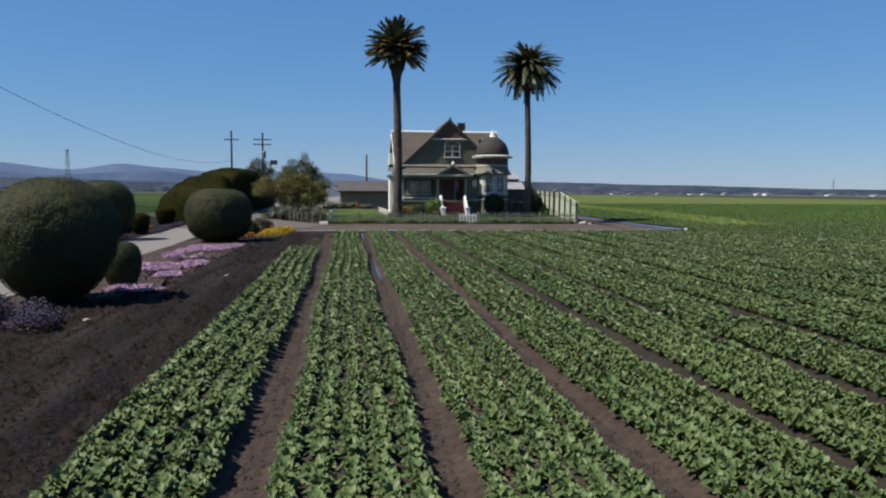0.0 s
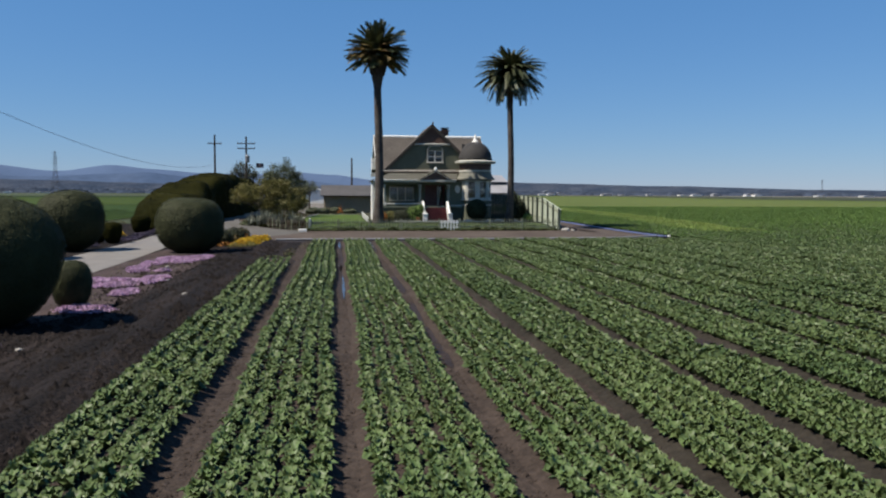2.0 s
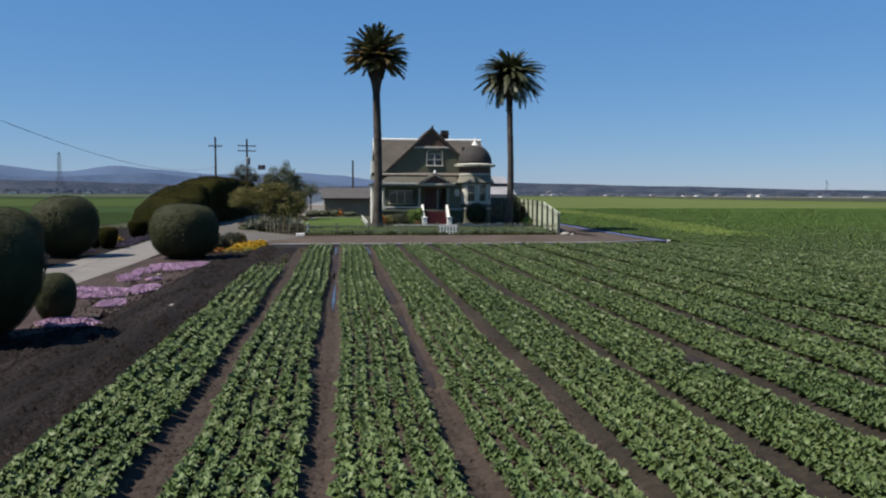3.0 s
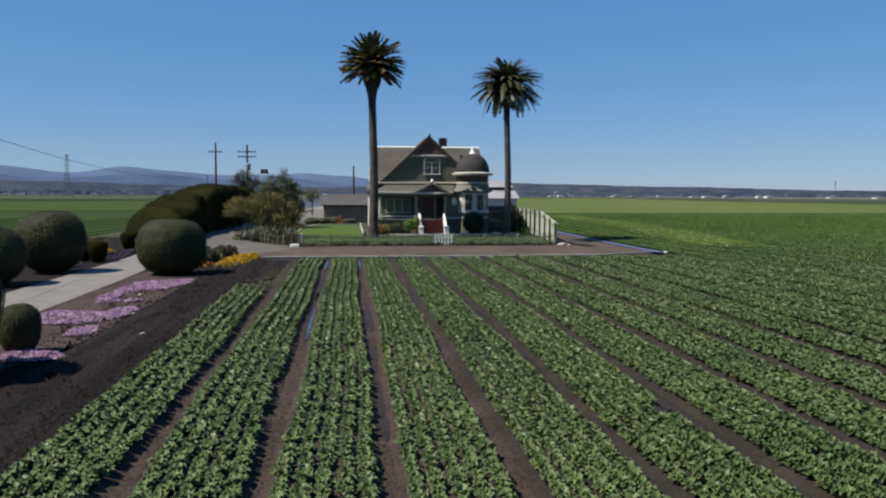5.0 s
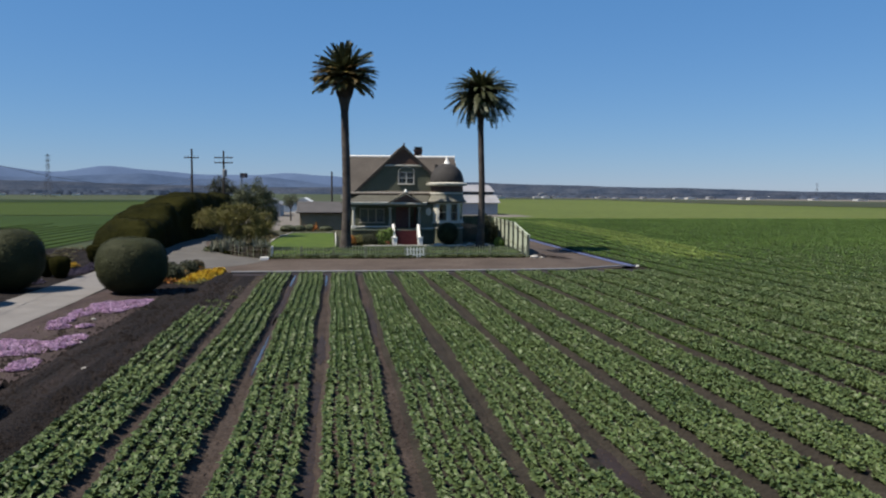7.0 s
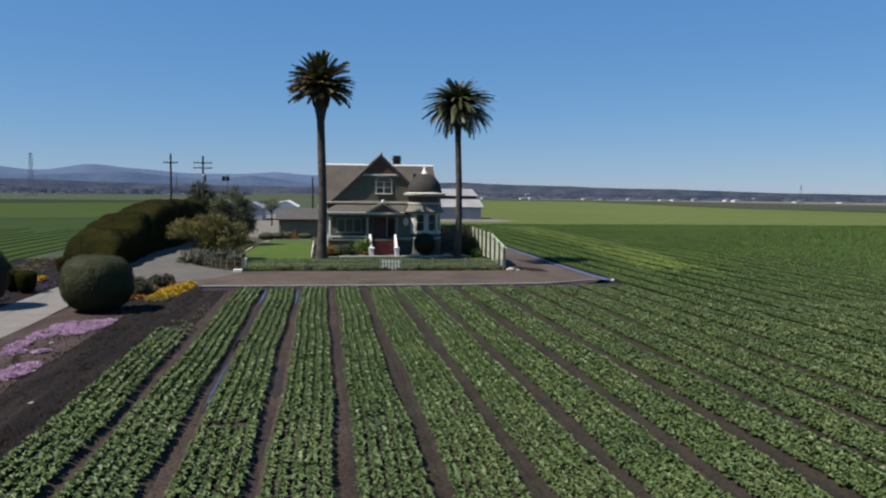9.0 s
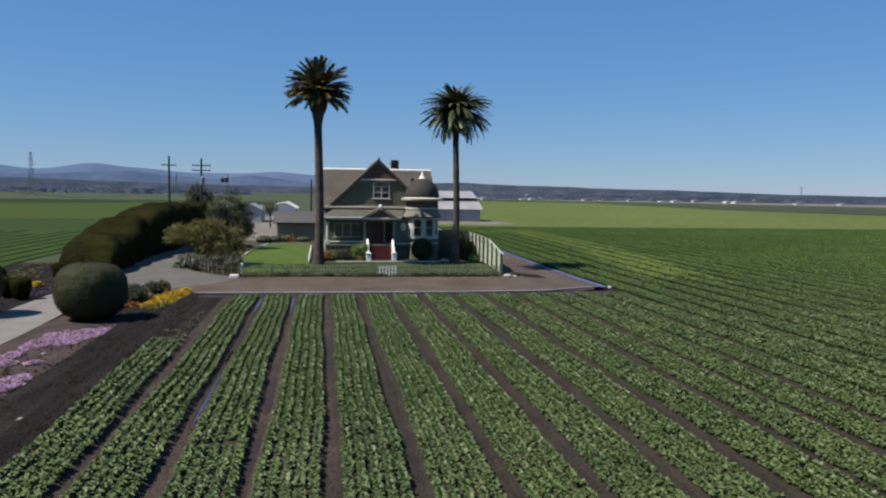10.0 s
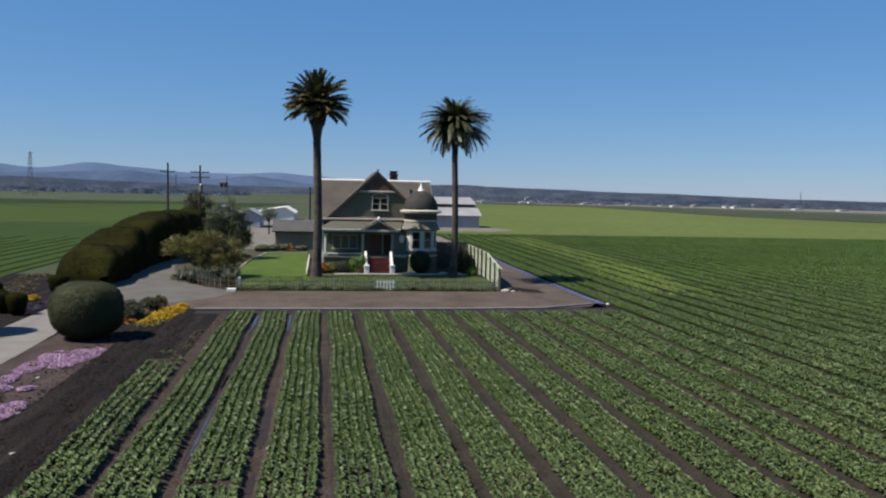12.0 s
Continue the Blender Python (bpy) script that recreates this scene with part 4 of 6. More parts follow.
# porch roof: a low hip with a small pediment over the steps
EZ, TZ = 4.72, 5.5
bm = bmesh.new()
slab(bm, [(4.5, 80.6, EZ), (12.2, 80.6, EZ), (12.75, 83.44, TZ), (5.9, 83.44, TZ)], 0.1)
slab(bm, [(4.5, 80.6, EZ), (5.9, 83.44, TZ), (5.9, 85.4, TZ), (4.5, 85.4, EZ)], 0.1)
pr = part("porch_roof", bm, PORCHROOF, house)
part("fascia", B(4.6, 12.15, 80.66, 80.8, 4.46, 4.62), CREAM, pr, "cream painted fascia")
part("gutter", B(4.48, 12.2, 80.5, 80.62, 4.62, 4.7, bevel=0.02), WHITE, pr)
part("porch_beam", B(4.95, 12.2, PF - 0.05, PF + 0.25, 4.22, 4.5), SIDING, house)
part("porch_ceiling", B(4.9, 12.2, 80.8, 83.6, 4.5, 4.55), SAGE, house)
PX = 10.1
part("porch_pediment", prism(bmesh.new(), [(PX - 1.3, 4.72), (PX + 1.3, 4.72), (PX, 5.5)], 80.35, 80.5), BROWNSIDING, house, "brown shingled porch pediment")
for s in (-1, 1):
    part("pediment_roof", slab(bmesh.new(), [(PX, 80.2, 5.68), (PX, 82.9, 5.68), (PX + s * 1.65, 82.9, 4.7), (PX + s * 1.65, 80.2, 4.7)], 0.09), PORCHROOF, house)
    part("pediment_rake", prism(bmesh.new(), [(PX, 5.66), (PX + s * 1.6, 4.72), (PX + s * 1.6, 4.58), (PX, 5.5)], 80.2, 80.32), CREAM, house)
part("pediment_base", B(PX - 1.55, PX + 1.55, 80.3, 80.66, 4.5, 4.66, bevel=0.02), CREAM, house)
part("pediment_finial", lathe(bmesh.new(), [(0.03, 5.6), (0.17, 5.66), (0.14, 5.85), (0.02, 5.95)], (PX, 80.35), 8), WHITE, house)
for cx in (5.1, 8.65, 11.5):
    col = part("column", lathe(bmesh.new(), [(0.12, 2.1), (0.15, 2.6), (0.13, 3.6), (0.11, 4.1)], (cx, PF + 0.1), 12), SAGE if cx > 6 else CREAM, house, "turned and painted porch column")
    part("column_base", B(cx - 0.2, cx + 0.2, PF - 0.1, PF + 0.3, 2.1, 2.45, bevel=0.03), SAGE if cx > 6 else CREAM, col)
    part("capital", B(cx - 0.19, cx + 0.19, PF - 0.09, PF + 0.29, 4.05, 4.22, bevel=0.03), SAGE if cx > 6 else CREAM, col)
# front door with sidelights
door = part("door", B(9.62, 10.62, 83.66, 83.74, 2.12, 4.08), REDDOOR, house, "red-brown panelled front door")
for z0, z1 in ((2.3, 2.95), (3.1, 3.9)):
    for x0 in (9.72, 10.17):
        part("panel", B(x0, x0 + 0.35, 83.63, 83.66, z0, z1, bevel=0.01), REDDOOR, door)
part("handle", B(10.52, 10.57, 83.58, 83.66, 3.0, 3.12), STEEL, door, "metal door handle")
part("door_casing", pierced(bmesh.new(), 9.4, 11.4, 2.1, 4.22, 83.52, 83.6, [(9.6, 10.64, 2.1, 4.08), (10.82, 11.2, 2.5, 4.08)]), REDDOOR, house)
part("sidelight", B(10.8, 11.22, 83.62, 83.64, 2.5, 4.08), GLASS, house, "tall narrow sidelight glass")
part("sidelight_bar", B(10.66, 10.8, 83.5, 83.66, 2.12, 4.1), CREAM, house)
# steps
SX0, SX1, NS = 9.05, 11.15, 8
for k in range(NS):
    z1 = 2.1 - (k + 1) * (1.5 / NS) + 0.02
    y1 = PF - 0.25 - k * 0.28
    st = part("step", B(SX0, SX1, y1 - 0.28, y1, GZ - 0.1, z1), REDSTEP, house, "red painted step")
    part("nosing", B(SX0, SX1, y1 - 0.31, y1 - 0.26, z1 - 0.04, z1 + 0.012), REDSTEP, st)
for x in (SX0 - 0.3, SX1 + 0.02):
    ck = part("step_wall", prismx(bmesh.new(), [(PF - 0.25, GZ - 0.1), (PF - 0.25, 2.6), (PF - 0.5, 2.6), (PF - 2.35, 1.3), (PF - 2.35, GZ - 0.1)], x + 0.04, x + 0.24), WHITE, house, "white sloping step wall")
    part("pedestal", B(x - 0.08, x + 0.36, PF - 2.8, PF - 2.36, GZ - 0.1, 1.35, bevel=0.03), WHITE, ck)
    part("pedestal_cap", B(x - 0.14, x + 0.42, PF - 2.86, PF - 2.3, 1.35, 1.45, bevel=0.03), WHITE, ck)
# turret
TC, TR = (14.27, 81.75), 1.57
part("turret", lathe(bmesh.new(), [(TR + 0.06, GZ - 0.1), (TR + 0.06, 2.2), (TR, 2.25), (TR, 2.72)], TC, 8), SIDING, house)
part("turret_upper", lathe(bmesh.new(), [(TR, 4.68), (TR + 0.02, 5.5), (TR - 0.04, 5.55), (TR - 0.04, 6.3)], TC, 24), SIDING, house)
part("turret_belt", lathe(bmesh.new(), [(TR + 0.1, 2.14), (TR + 0.12, 2.26), (TR, 2.28)], TC, 8), CREAM, house)
part("turret_band", lathe(bmesh.new(), [(TR - 0.02, 5.5), (TR + 0.07, 5.52), (TR + 0.07, 5.66), (TR - 0.02, 5.68)], TC, 24), CREAM, house)
part("turret_frieze", lathe(bmesh.new(), [(TR - 0.02, 5.72), (TR + 0.03, 5.74), (TR + 0.03, 6.28), (TR - 0.02, 6.3)], TC, 24), BROWNSIDING, house)
part("cornice", lathe(bmesh.new(), [(TR, 6.28), (TR + 0.46, 6.38), (TR + 0.5, 6.54), (TR + 0.1, 6.66), (TR - 0.2, 6.68)], TC, 32), CREAM, house, "cream round cornice under the dome")
dome = [(1.68 * math.cos(a), 6.64 + 1.9 * math.sin(a)) for a in [k * math.pi / 24 for k in range(12)]]
part("dome", lathe(bmesh.new(), dome + [(0.06, 8.56)], TC, 32), DOMEROOF, house, "dark grey shingled dome", smooth=True)
part("spire", lathe(bmesh.new(), [(0.56, 8.28), (0.4, 8.42), (0.2, 8.72), (0.08, 9.1), (0.015, 9.3)], TC, 16), WHITE, house, "white metal spire cap")
part("skirt_roof", lathe(bmesh.new(), [(TR - 0.02, 5.52), (TR + 0.08, 5.28), (TR + 0.22, 5.0), (TR + 0.4, 4.8), (TR + 0.38, 4.72), (TR - 0.02, 4.64)], TC, 24), SKIRTROOF, house)
for k in range(8):
    a = radians(45 * k + 22.5)
    solid = k == 4
    bm = bmesh.new()
    r = TR * math.cos(radians(22.5))
    half = TR * math.sin(radians(22.5))
    m = Matrix.Translation((TC[0], TC[1], 0)) @ Matrix.Rotation(a + radians(90), 4, "Z") @ Matrix.Translation((0, -r, 0))
    pierced(bm, -half, half, 2.72, 4.68, -0.04, 0.08, [] if solid else [(-half + 0.24, half - 0.24, 2.95, 4.5)])
    bm.transform(m)
    wf = part("bay_window", bm, CREAM, house, "cream framed bay window")
    sl = B(-half - 0.03, half + 0.03, -0.14, -0.04, 2.66, 2.76)
    sl.transform(m)
    part("sill", sl, CREAM, wf)
    if solid:
        continue
    gb2 = B(-half + 0.25, half - 0.25, 0.02, 0.03, 2.95, 4.5)
    gb2.transform(m)
    part("pane", gb2, GLASS, wf).visible_shadow = False
    sr = B(-half + 0.25, half - 0.25, -0.01, 0.05, 3.72, 3.78)
    sr.transform(m)
    part("sash_rail", sr, CREAM, wf)
part("turret_core", lathe(bmesh.new(), [(0.9, 2.7), (0.9, 4.66)], TC, 12), INTERIOR, house)
# bay on the west side
bay = part("side_bay", B(4.1, 4.9, 85.6, 88.6, GZ - 0.1, 4.6), WHITE, house, "white painted side bay")
part("bay_roof", slab(bmesh.new(), [(3.85, 85.3, 4.6), (4.9, 85.3, 5.1), (4.9, 88.9, 5.1), (3.85, 88.9, 4.6)], 0.1), PORCHROOF, bay)
part("bay_pane", B(4.3, 4.75, 85.56, 85.58, 2.6, 4.0), GLASS, bay)
part("side_dormer", B(4.2, 4.9, 88.6, 90.2, 5.9, 7.1), WHITE, house)
part("bracket", B(3.9, 4.9, 83.3, 83.5, 5.0, 5.4), CREAM, house)
# chimney
ch = part("chimney", B(11.95, 12.75, 90.6, 91.3, 8.6, 10.2, bevel=0.02), BRICK, house)
part("chimney_cap", B(11.85, 12.85, 90.5, 91.4, 10.2, 10.32), BRICK, ch)
for x in (12.0, 12.6):
    part("chimney_post", B(x, x + 0.1, 90.7, 91.2, 10.32, 10.52), METAL, ch)
part("chimney_hood", B(11.9, 12.8, 90.5, 91.4, 10.52, 10.6), METAL, ch)
part("roof_vent", tube(bmesh.new(), (13.9, 87.3, 8.0), (13.9, 87.3, 8.6), 0.16, 0.16, 8), METAL, house)

# ---- fences ----
fence = thing("picket_fence", "low weathered picket fence round the front yard", "fence", (8.5, 68.7, 0.2))
bm = B(-0.028, 0.028, -0.01, 0.01, 0, 0.86)
for v in bm.verts:
    if v.co.z > 0.8 and abs(v.co.x) > 0.01:
        v.co.z = 0.82
prism(bm, [(-0.028, 0.82), (0.028, 0.82), (0, 0.91)], -0.012, 0.012)
picket = bpy.data.meshes.new("picket")
bm.to_mesh(picket)
bm.free()
picket.materials.append(GREYWOOD)
darkpicket = picket.copy()
darkpicket.materials[0] = BARK
whitepicket = picket.copy()
whitepicket.materials[0] = WHITE
fz = gz(68.7)
x = -1.85
while x < 19.35:
    if not 9.05 < x < 10.75:
        ob = new("picket", picket)
        ob.parent = fence
        ob.location = (x - 8.5, 0, fz - 0.2 + 0.05)
        ob.scale = (1.1, 1.0, 1.08)
        ob.rotation_euler = (float(rng.normal(0, 0.015)), float(rng.normal(0, 0.02)), 0)
    x += 0.235
for z in (0.3, 0.68):
    part("rail", B(-1.9, 9.1, 68.72, 68.77, fz + z, fz + z + 0.07), GREYWOOD, fence)
    part("rail", B(10.7, 19.4, 68.72, 68.77, fz + z, fz + z + 0.07), GREYWOOD, fence)
for x in (0.6, 3.2, 5.8, 9.05, 10.75, 13.4, 16.2, 19.35):
    part("post", B(x - 0.05, x + 0.05, 68.68, 68.8, fz - 0.1, fz + 1.0), GREYWOOD, fence)
# the same fence bends back along the drive
run = [(-1.9, 68.72), (-3.2, 69.2), (-4.5, 70.35), (-5.6, 71.9), (-6.6, 74.2), (-7.3, 77.0)]
for (xa, ya), (xb, yb) in zip(run, run[1:]):
    ln = math.hypot(xb - xa, yb - ya)
    turn = math.atan2(yb - ya, xb - xa)
    for k in range(int(ln / 0.22)):
        u = (k + 0.5) * 0.22 / ln
        ob = new("picket", darkpicket if k % 3 else picket)
        ob.parent = fence
        px, py = xa + (xb - xa) * u, ya + (yb - ya) * u
        ob.location = (px - 8.5, py - 68.7, gz(py) - 0.2 + 0.04)
        ob.scale = (0.8, 1.0, float(rng.uniform(0.85, 1.15)))
        ob.rotation_euler = (float(rng.normal(0, 0.02)), float(rng.normal(0, 0.03)), turn)
    for z in (0.3, 0.68):
        bm = bmesh.new()
        tube(bm, (xa, ya + 0.04, gz(ya) + z), (xb, yb + 0.04, gz(yb) + z), 0.035, 0.035, 4)
        part("rail", bm, POLEWOOD, fence)
gate = thing("garden_gate", "white picket garden gate before the porch path", "gate", (9.9, 68.7, fz))
for k in range(6):
    ob = new("picket", whitepicket)
    ob.parent = gate
    ob.location = (-0.66 + k * 0.26, -0.03, 0.04)
    ob.scale = (2.1, 1, 0.97)
for z in (0.25, 0.65):
    part("rail", B(9.1, 10.7, 68.7, 68.74, fz + z, fz + z + 0.08), WHITE, gate)
# boarded fence along the east side
yf = thing("board_fence", "tall pale green board fence with dark posts", "fence", (19.6, 77, 0.4))
bm = B(-0.02, 0.02, -0.14, 0.14, 0, 1.0)
board = bpy.data.meshes.new("board")
bm.to_mesh(board)
bm.free()
board.materials.append(PALEBOARD)


def fence_top(y):
    return float(np.interp(y, [69.0, 75.0, 84.6], [1.98, 2.92, 3.08]))


y = 69.2
while y < 84.5:
    ob = new("board", board)
    ob.parent = yf
    ob.location = (0.0, y - 77, gz(y) - 0.4 + 0.06)
    ob.scale = (1, 1, fence_top(y) - gz(y) - 0.06 + float(rng.normal(0, 0.012)))
    y += 0.29
y = 69.1
while y < 84.6:
    z = gz(y)
    part("post", B(19.42, 19.54, y - 0.06, y + 0.06, z - 0.1, fence_top(y) + 0.12), DARKWOOD, yf, "dark wooden fence post")
    y += 1.92
for drop in (1.75, 0.25):
    bm = bmesh.new()
    for a, b in zip((69.0, 72.0, 75.0), (72.0, 75.0, 84.6)):
        za, zb = max(gz(a) + 0.35, fence_top(a) - drop), max(gz(b) + 0.35, fence_top(b) - drop)
        slab(bm, [(19.53, a, za), (19.58, a, za), (19.58, b, zb), (19.53, b, zb)], 0.09)
    part("rail", bm, GREYWOOD, yf)
for a, b in ((69.0, 75.0), (75.0, 84.6)):
    part("cap_rail", slab(bmesh.new(), [(19.52, a, fence_top(a) + 0.05), (19.7, a, fence_top(a) + 0.05), (19.7, b, fence_top(b) + 0.05), (19.52, b, fence_top(b) + 0.05)], 0.05), PALEBOARD, yf)
# dark side gate between house and fence
sg = thing("side_fence", "dark green boarded side fence beside the turret", "fence", (17.8, 86, GZ))
for k in range(13):
    part("board", B(16.0 + k * 0.28, 16.26 + k * 0.28, 86, 86.05, GZ - 0.05, 3.3 - 0.02 * (k % 3)), DARKWOOD, sg)
for z in (1.1, 2.7):
    part("rail", B(16.0, 19.6, 86.05, 86.12, z, z + 0.1), DARKWOOD, sg)
# white posts at the yard's western corner
t = thing("concrete_slab", "low white painted slab at the fence corner", "slab", (-2.3, 68.3, 0.2))
part("block", B(-2.65, -1.95, 68.05, 68.5, 0.1, 0.42, bevel=0.03), WHITE, t)
for x, y, h in ((-1.75, 68.8, 0.95),):
    t = thing("gate_post", "short white post at the driveway corner", "post", (x, y, gz(y)), "white posts")
    part("shaft", B(x - 0.08, x + 0.08, y - 0.08, y + 0.08, gz(y) - 0.1, gz(y) + h, bevel=0.02), WHITE, t)
    part("cap", B(x - 0.1, x + 0.1, y - 0.1, y + 0.1, gz(y) + h, gz(y) + h + 0.08, bevel=0.02), WHITE, t)
# white picket fence along the lawn's eastern edge
wf = thing("white_picket_fence", "white picket fence running from the palm to the house", "fence", (3.35, 86.5, GZ))
for k in range(80):
    y = 76.6 + k * 0.25
    ob = new("picket", whitepicket)
    ob.parent = wf
    ob.matrix_basis = Matrix.Translation((0, y - 86.5, 0.02)) @ Matrix.Rotation(radians(86), 4, "Z") @ Matrix.Diagonal((1.4, 1, 0.6, 1))
for z in (0.12, 0.36):
    part("rail", slab(bmesh.new(), [(3.36, 76.5, GZ + z + 0.08), (3.41, 76.5, GZ + z + 0.08), (3.41, 96.5, GZ + z + 0.08), (3.36, 96.5, GZ + z + 0.08)], 0.08), WHITE, wf)
# pale kerb along the planted bed before the porch
bm = bmesh.new()
for k in range(24):
    x0 = 5.9 + k * 0.52
    y0 = 77.8 + 0.12 * math.sin(x0 * 0.9)
    box(bm, x0, x0 + 0.505, y0, y0 + 0.2, GZ - 0.1, GZ + 0.13 + 0.015 * math.sin(k * 2.3), bevel=0.02)
tagged(part("bed_edging", bm, CREAM), "pale stone edging of the bed before the porch", "edging", "", "structure")
# boulders and pipe outlet
for x, y, r, h in ((13.0, 77.9, 0.5, 0.22), (15.0, 77.7, 0.42, 0.16), (16.0, 78.0, 0.5, 0.24), (17.6, 78.0, 0.36, 0.18), (19.9, 68.3, 0.42, 0.2), (20.5, 68.2, 0.22, 0.12), (6.6, 77.9, 0.26, 0.12)):
    bm = blob(bmesh.new(), (x, y, gz(y) + h * 0.4), (r, r * 0.8, h), 2, 0.25, 2.0)
    tagged(part("boulder", bm, STONE, smooth=False), "pale garden boulder lying on the ground", "boulder", "garden boulders")
bm = blob(bmesh.new(), (20.6, 69.2, 0.25), (0.5, 0.5, 0.28), 2, 0.3, 2.0)
tagged(part("soil_heap", bm, WETSOIL), "dark heap of wet soil at the fence corner", "soil")
t = thing("flag", "dark flag flying on a slim pole", "flag", (-17.7, 190, 0.6))
part("flagpole", tube(bmesh.new(), (-17.7, 190, 0.4), (-17.7, 190, 10.0), 0.06, 0.04, 8), STEEL, t)
bm = bmesh.new()
bmesh.ops.create_grid(bm, x_segments=8, y_segments=4, size=0.5, matrix=Matrix.Translation((-16.9, 190, 9.4)) @ Matrix.Rotation(radians(90), 4, "X") @ Matrix.Diagonal((1.6, 1.0, 1, 1)))
for v in bm.verts:
    v.co.y += 0.12 * math.sin(v.co.x * 5)
cl = part("cloth", bm, FLAG, t)
cl.modifiers.new("thick", "SOLIDIFY").thickness = 0.01

# ---- palms ----


def frond_mesh(name, length, droop, width, material, seed, n=20, curl=0.0):
    """A feather frond along +x, arching down; leaflets in a shallow V."""
    r = np.random.default_rng(seed)
    v, f = [], []

    def at(u):
        return np.array((length * (u - 0.12 * droop * u ** 3), 0, -length * droop * 0.55 * u ** 2.1))
    for i in range(10):
        a, b = at(i / 10), at((i + 1) / 10)
        w0, w1 = 0.05 * (1 - i / 11), 0.05 * (1 - (i + 1) / 11)
        k = len(v)
        v += [a + (0, -w0, 0), a + (0, w0, 0), b + (0, w1, 0), b + (0, -w1, 0)]
        f.append((k, k + 1, k + 2, k + 3))
    for i in range(n):
        u = 0.10 + 0.9 * (i + 0.5) / n
        p, q = at(u), at(min(1, u + 0.03))
        d = (q - p) / (np.linalg.norm(q - p) + 1e-9)
        ln = width * (0.35 + 0.65 * math.sin(math.pi * min(1, 0.15 + 0.85 * u)) ** 0.7) * r.uniform(0.85, 1.1)
        for s in (-1, 1):
            way = 0.85 * d + np.array((0, s * 0.6, 0.26 - curl + r.normal(0, 0.12)))
            way /= np.linalg.norm(way)
            tip = p + way * ln + np.array((0, 0, -0.12 * ln - 0.1 * curl))
            mid = p + way * ln * 0.5 + np.array((0, 0, 0.02))
            side = d * 0.06
            k = len(v)
            v += [p - side * 0.5, p + side * 0.5, mid + side, mid - side, tip + side * 0.2, tip - side * 0.2]
            f += [(k, k + 1, k + 2, k + 3), (k + 3, k + 2, k + 4, k + 5)]
    ob = raw(name, v, f, material)
    me = ob.data
    bpy.data.objects.remove(ob)
    return me


def palm(label, x, y, base, top, lean, r_base, r_top, mix):
    t = thing("palm_tree", label, "palm tree", (x, y, base), "tall palms")
    bm = bmesh.new()
    rings = []
    segs, nn = 46, 16
    for i in range(segs + 1):
        u = i / segs
        z = base - 0.2 + (top - base + 0.2) * u
        r = r_base * (1 + 0.55 * math.exp(-u * 14)) * (1 - 0.18 * u) + (r_top - r_base * 0.82) * max(0, (u - 0.83) / 0.17) ** 1.1
        r *= 1 + 0.035 * (i % 2)
        cx, cy = x + lean * (u ** 1.4) + 0.10 * math.sin(u * 5), y - 0.4 * u
        rings.append([bm.verts.new((cx + r * math.cos(2 * math.pi * k / nn) * (1 + 0.05 * noise.noise(Vector((k, i * 0.7, x)))), cy + r * math.sin(2 * math.pi * k / nn), z)) for k in range(nn)])
    for a, b in zip(rings, rings[1:]):
        for k in range(nn):
            bm.faces.new((a[k], a[(k + 1) % nn], b[(k + 1) % nn], b[k]))
    bm.faces.new(rings[-1])
    part("trunk", bm, PALMTRUNK, t, "grey-brown ringed palm trunk", smooth=True)
    hx, hy = x + lean + 0.10 * math.sin(5) - x, -0.4
    # old leaf bases
    bm = bmesh.new()
    for i in range(120):
        a, z = i * 2.4, top - 1.5 + 1.9 * (i / 120)
        rr = r_top * (0.62 + 0.5 * min(1.0, i / 85))
        d = Vector((math.cos(a), math.sin(a), 0))
        p = Vector((x + hx, y + hy, z)) + d * rr * 0.8
        tube(bm, p, p + d * 0.26 + Vector((0, 0, 0.3)), 0.09, 0.04, 4)
    part("leaf_bases", bm, PALMTRUNK, t)
    for count, e0, e1, meshes, z0 in mix:
        for i in range(count):
            u = (i + 0.5) / count
            el = radians(e0 + (e1 - e0) * u + float(rng.normal(0, 4)))
            az = i * 2.39996 + float(rng.normal(0, 0.12))
            ob = new("frond", meshes[i % len(meshes)])
            ob.parent = t
            ob.matrix_basis = Matrix.Translation((hx, hy, top - base + z0 * (1 - u) + 0.1)) @ Matrix.Rotation(az, 4, "Z") @ Matrix.Rotation(-el, 4, "Y") @ Matrix.Rotation(float(rng.normal(0, 0.3)), 4, "X") @ Matrix.Translation((r_top * 0.5, 0, 0)) @ Matrix.Scale(float(rng.uniform(0.9, 1.06)), 4)
    return t


F_UP = [frond_mesh("frond", 2.75, 0.3, 0.52, FROND, 11 + k, 34) for k in range(3)]
F_MID = [frond_mesh("frond", 2.65, 0.5, 0.54, FROND, 21 + k, 34) for k in range(3)]
F_OLD = [frond_mesh("frond", 2.35, 0.6, 0.56, FRONDOLD, 31 + k, 24, 0.2) for k in range(3)]
F_ARCH = [frond_mesh("frond", 2.8, 1.4, 0.4, FROND, 41 + k, 36, 0.2) for k in range(3)]
F_ARCHUP = [frond_mesh("frond", 2.72, 0.8, 0.38, FROND, 51 + k, 34, 0.12) for k in range(3)]
palm("very tall palm with a dense yellowing crown beside the house", 4.25, 76.0, 0.55, 15.4, 0.05, 0.39, 0.86, [(30, 84, 48, F_UP, 0.35), (46, 52, 12, F_MID, 0.55), (76, 32, -8, F_OLD, 0.35), (22, 20, -12, F_MID, 0.1)])
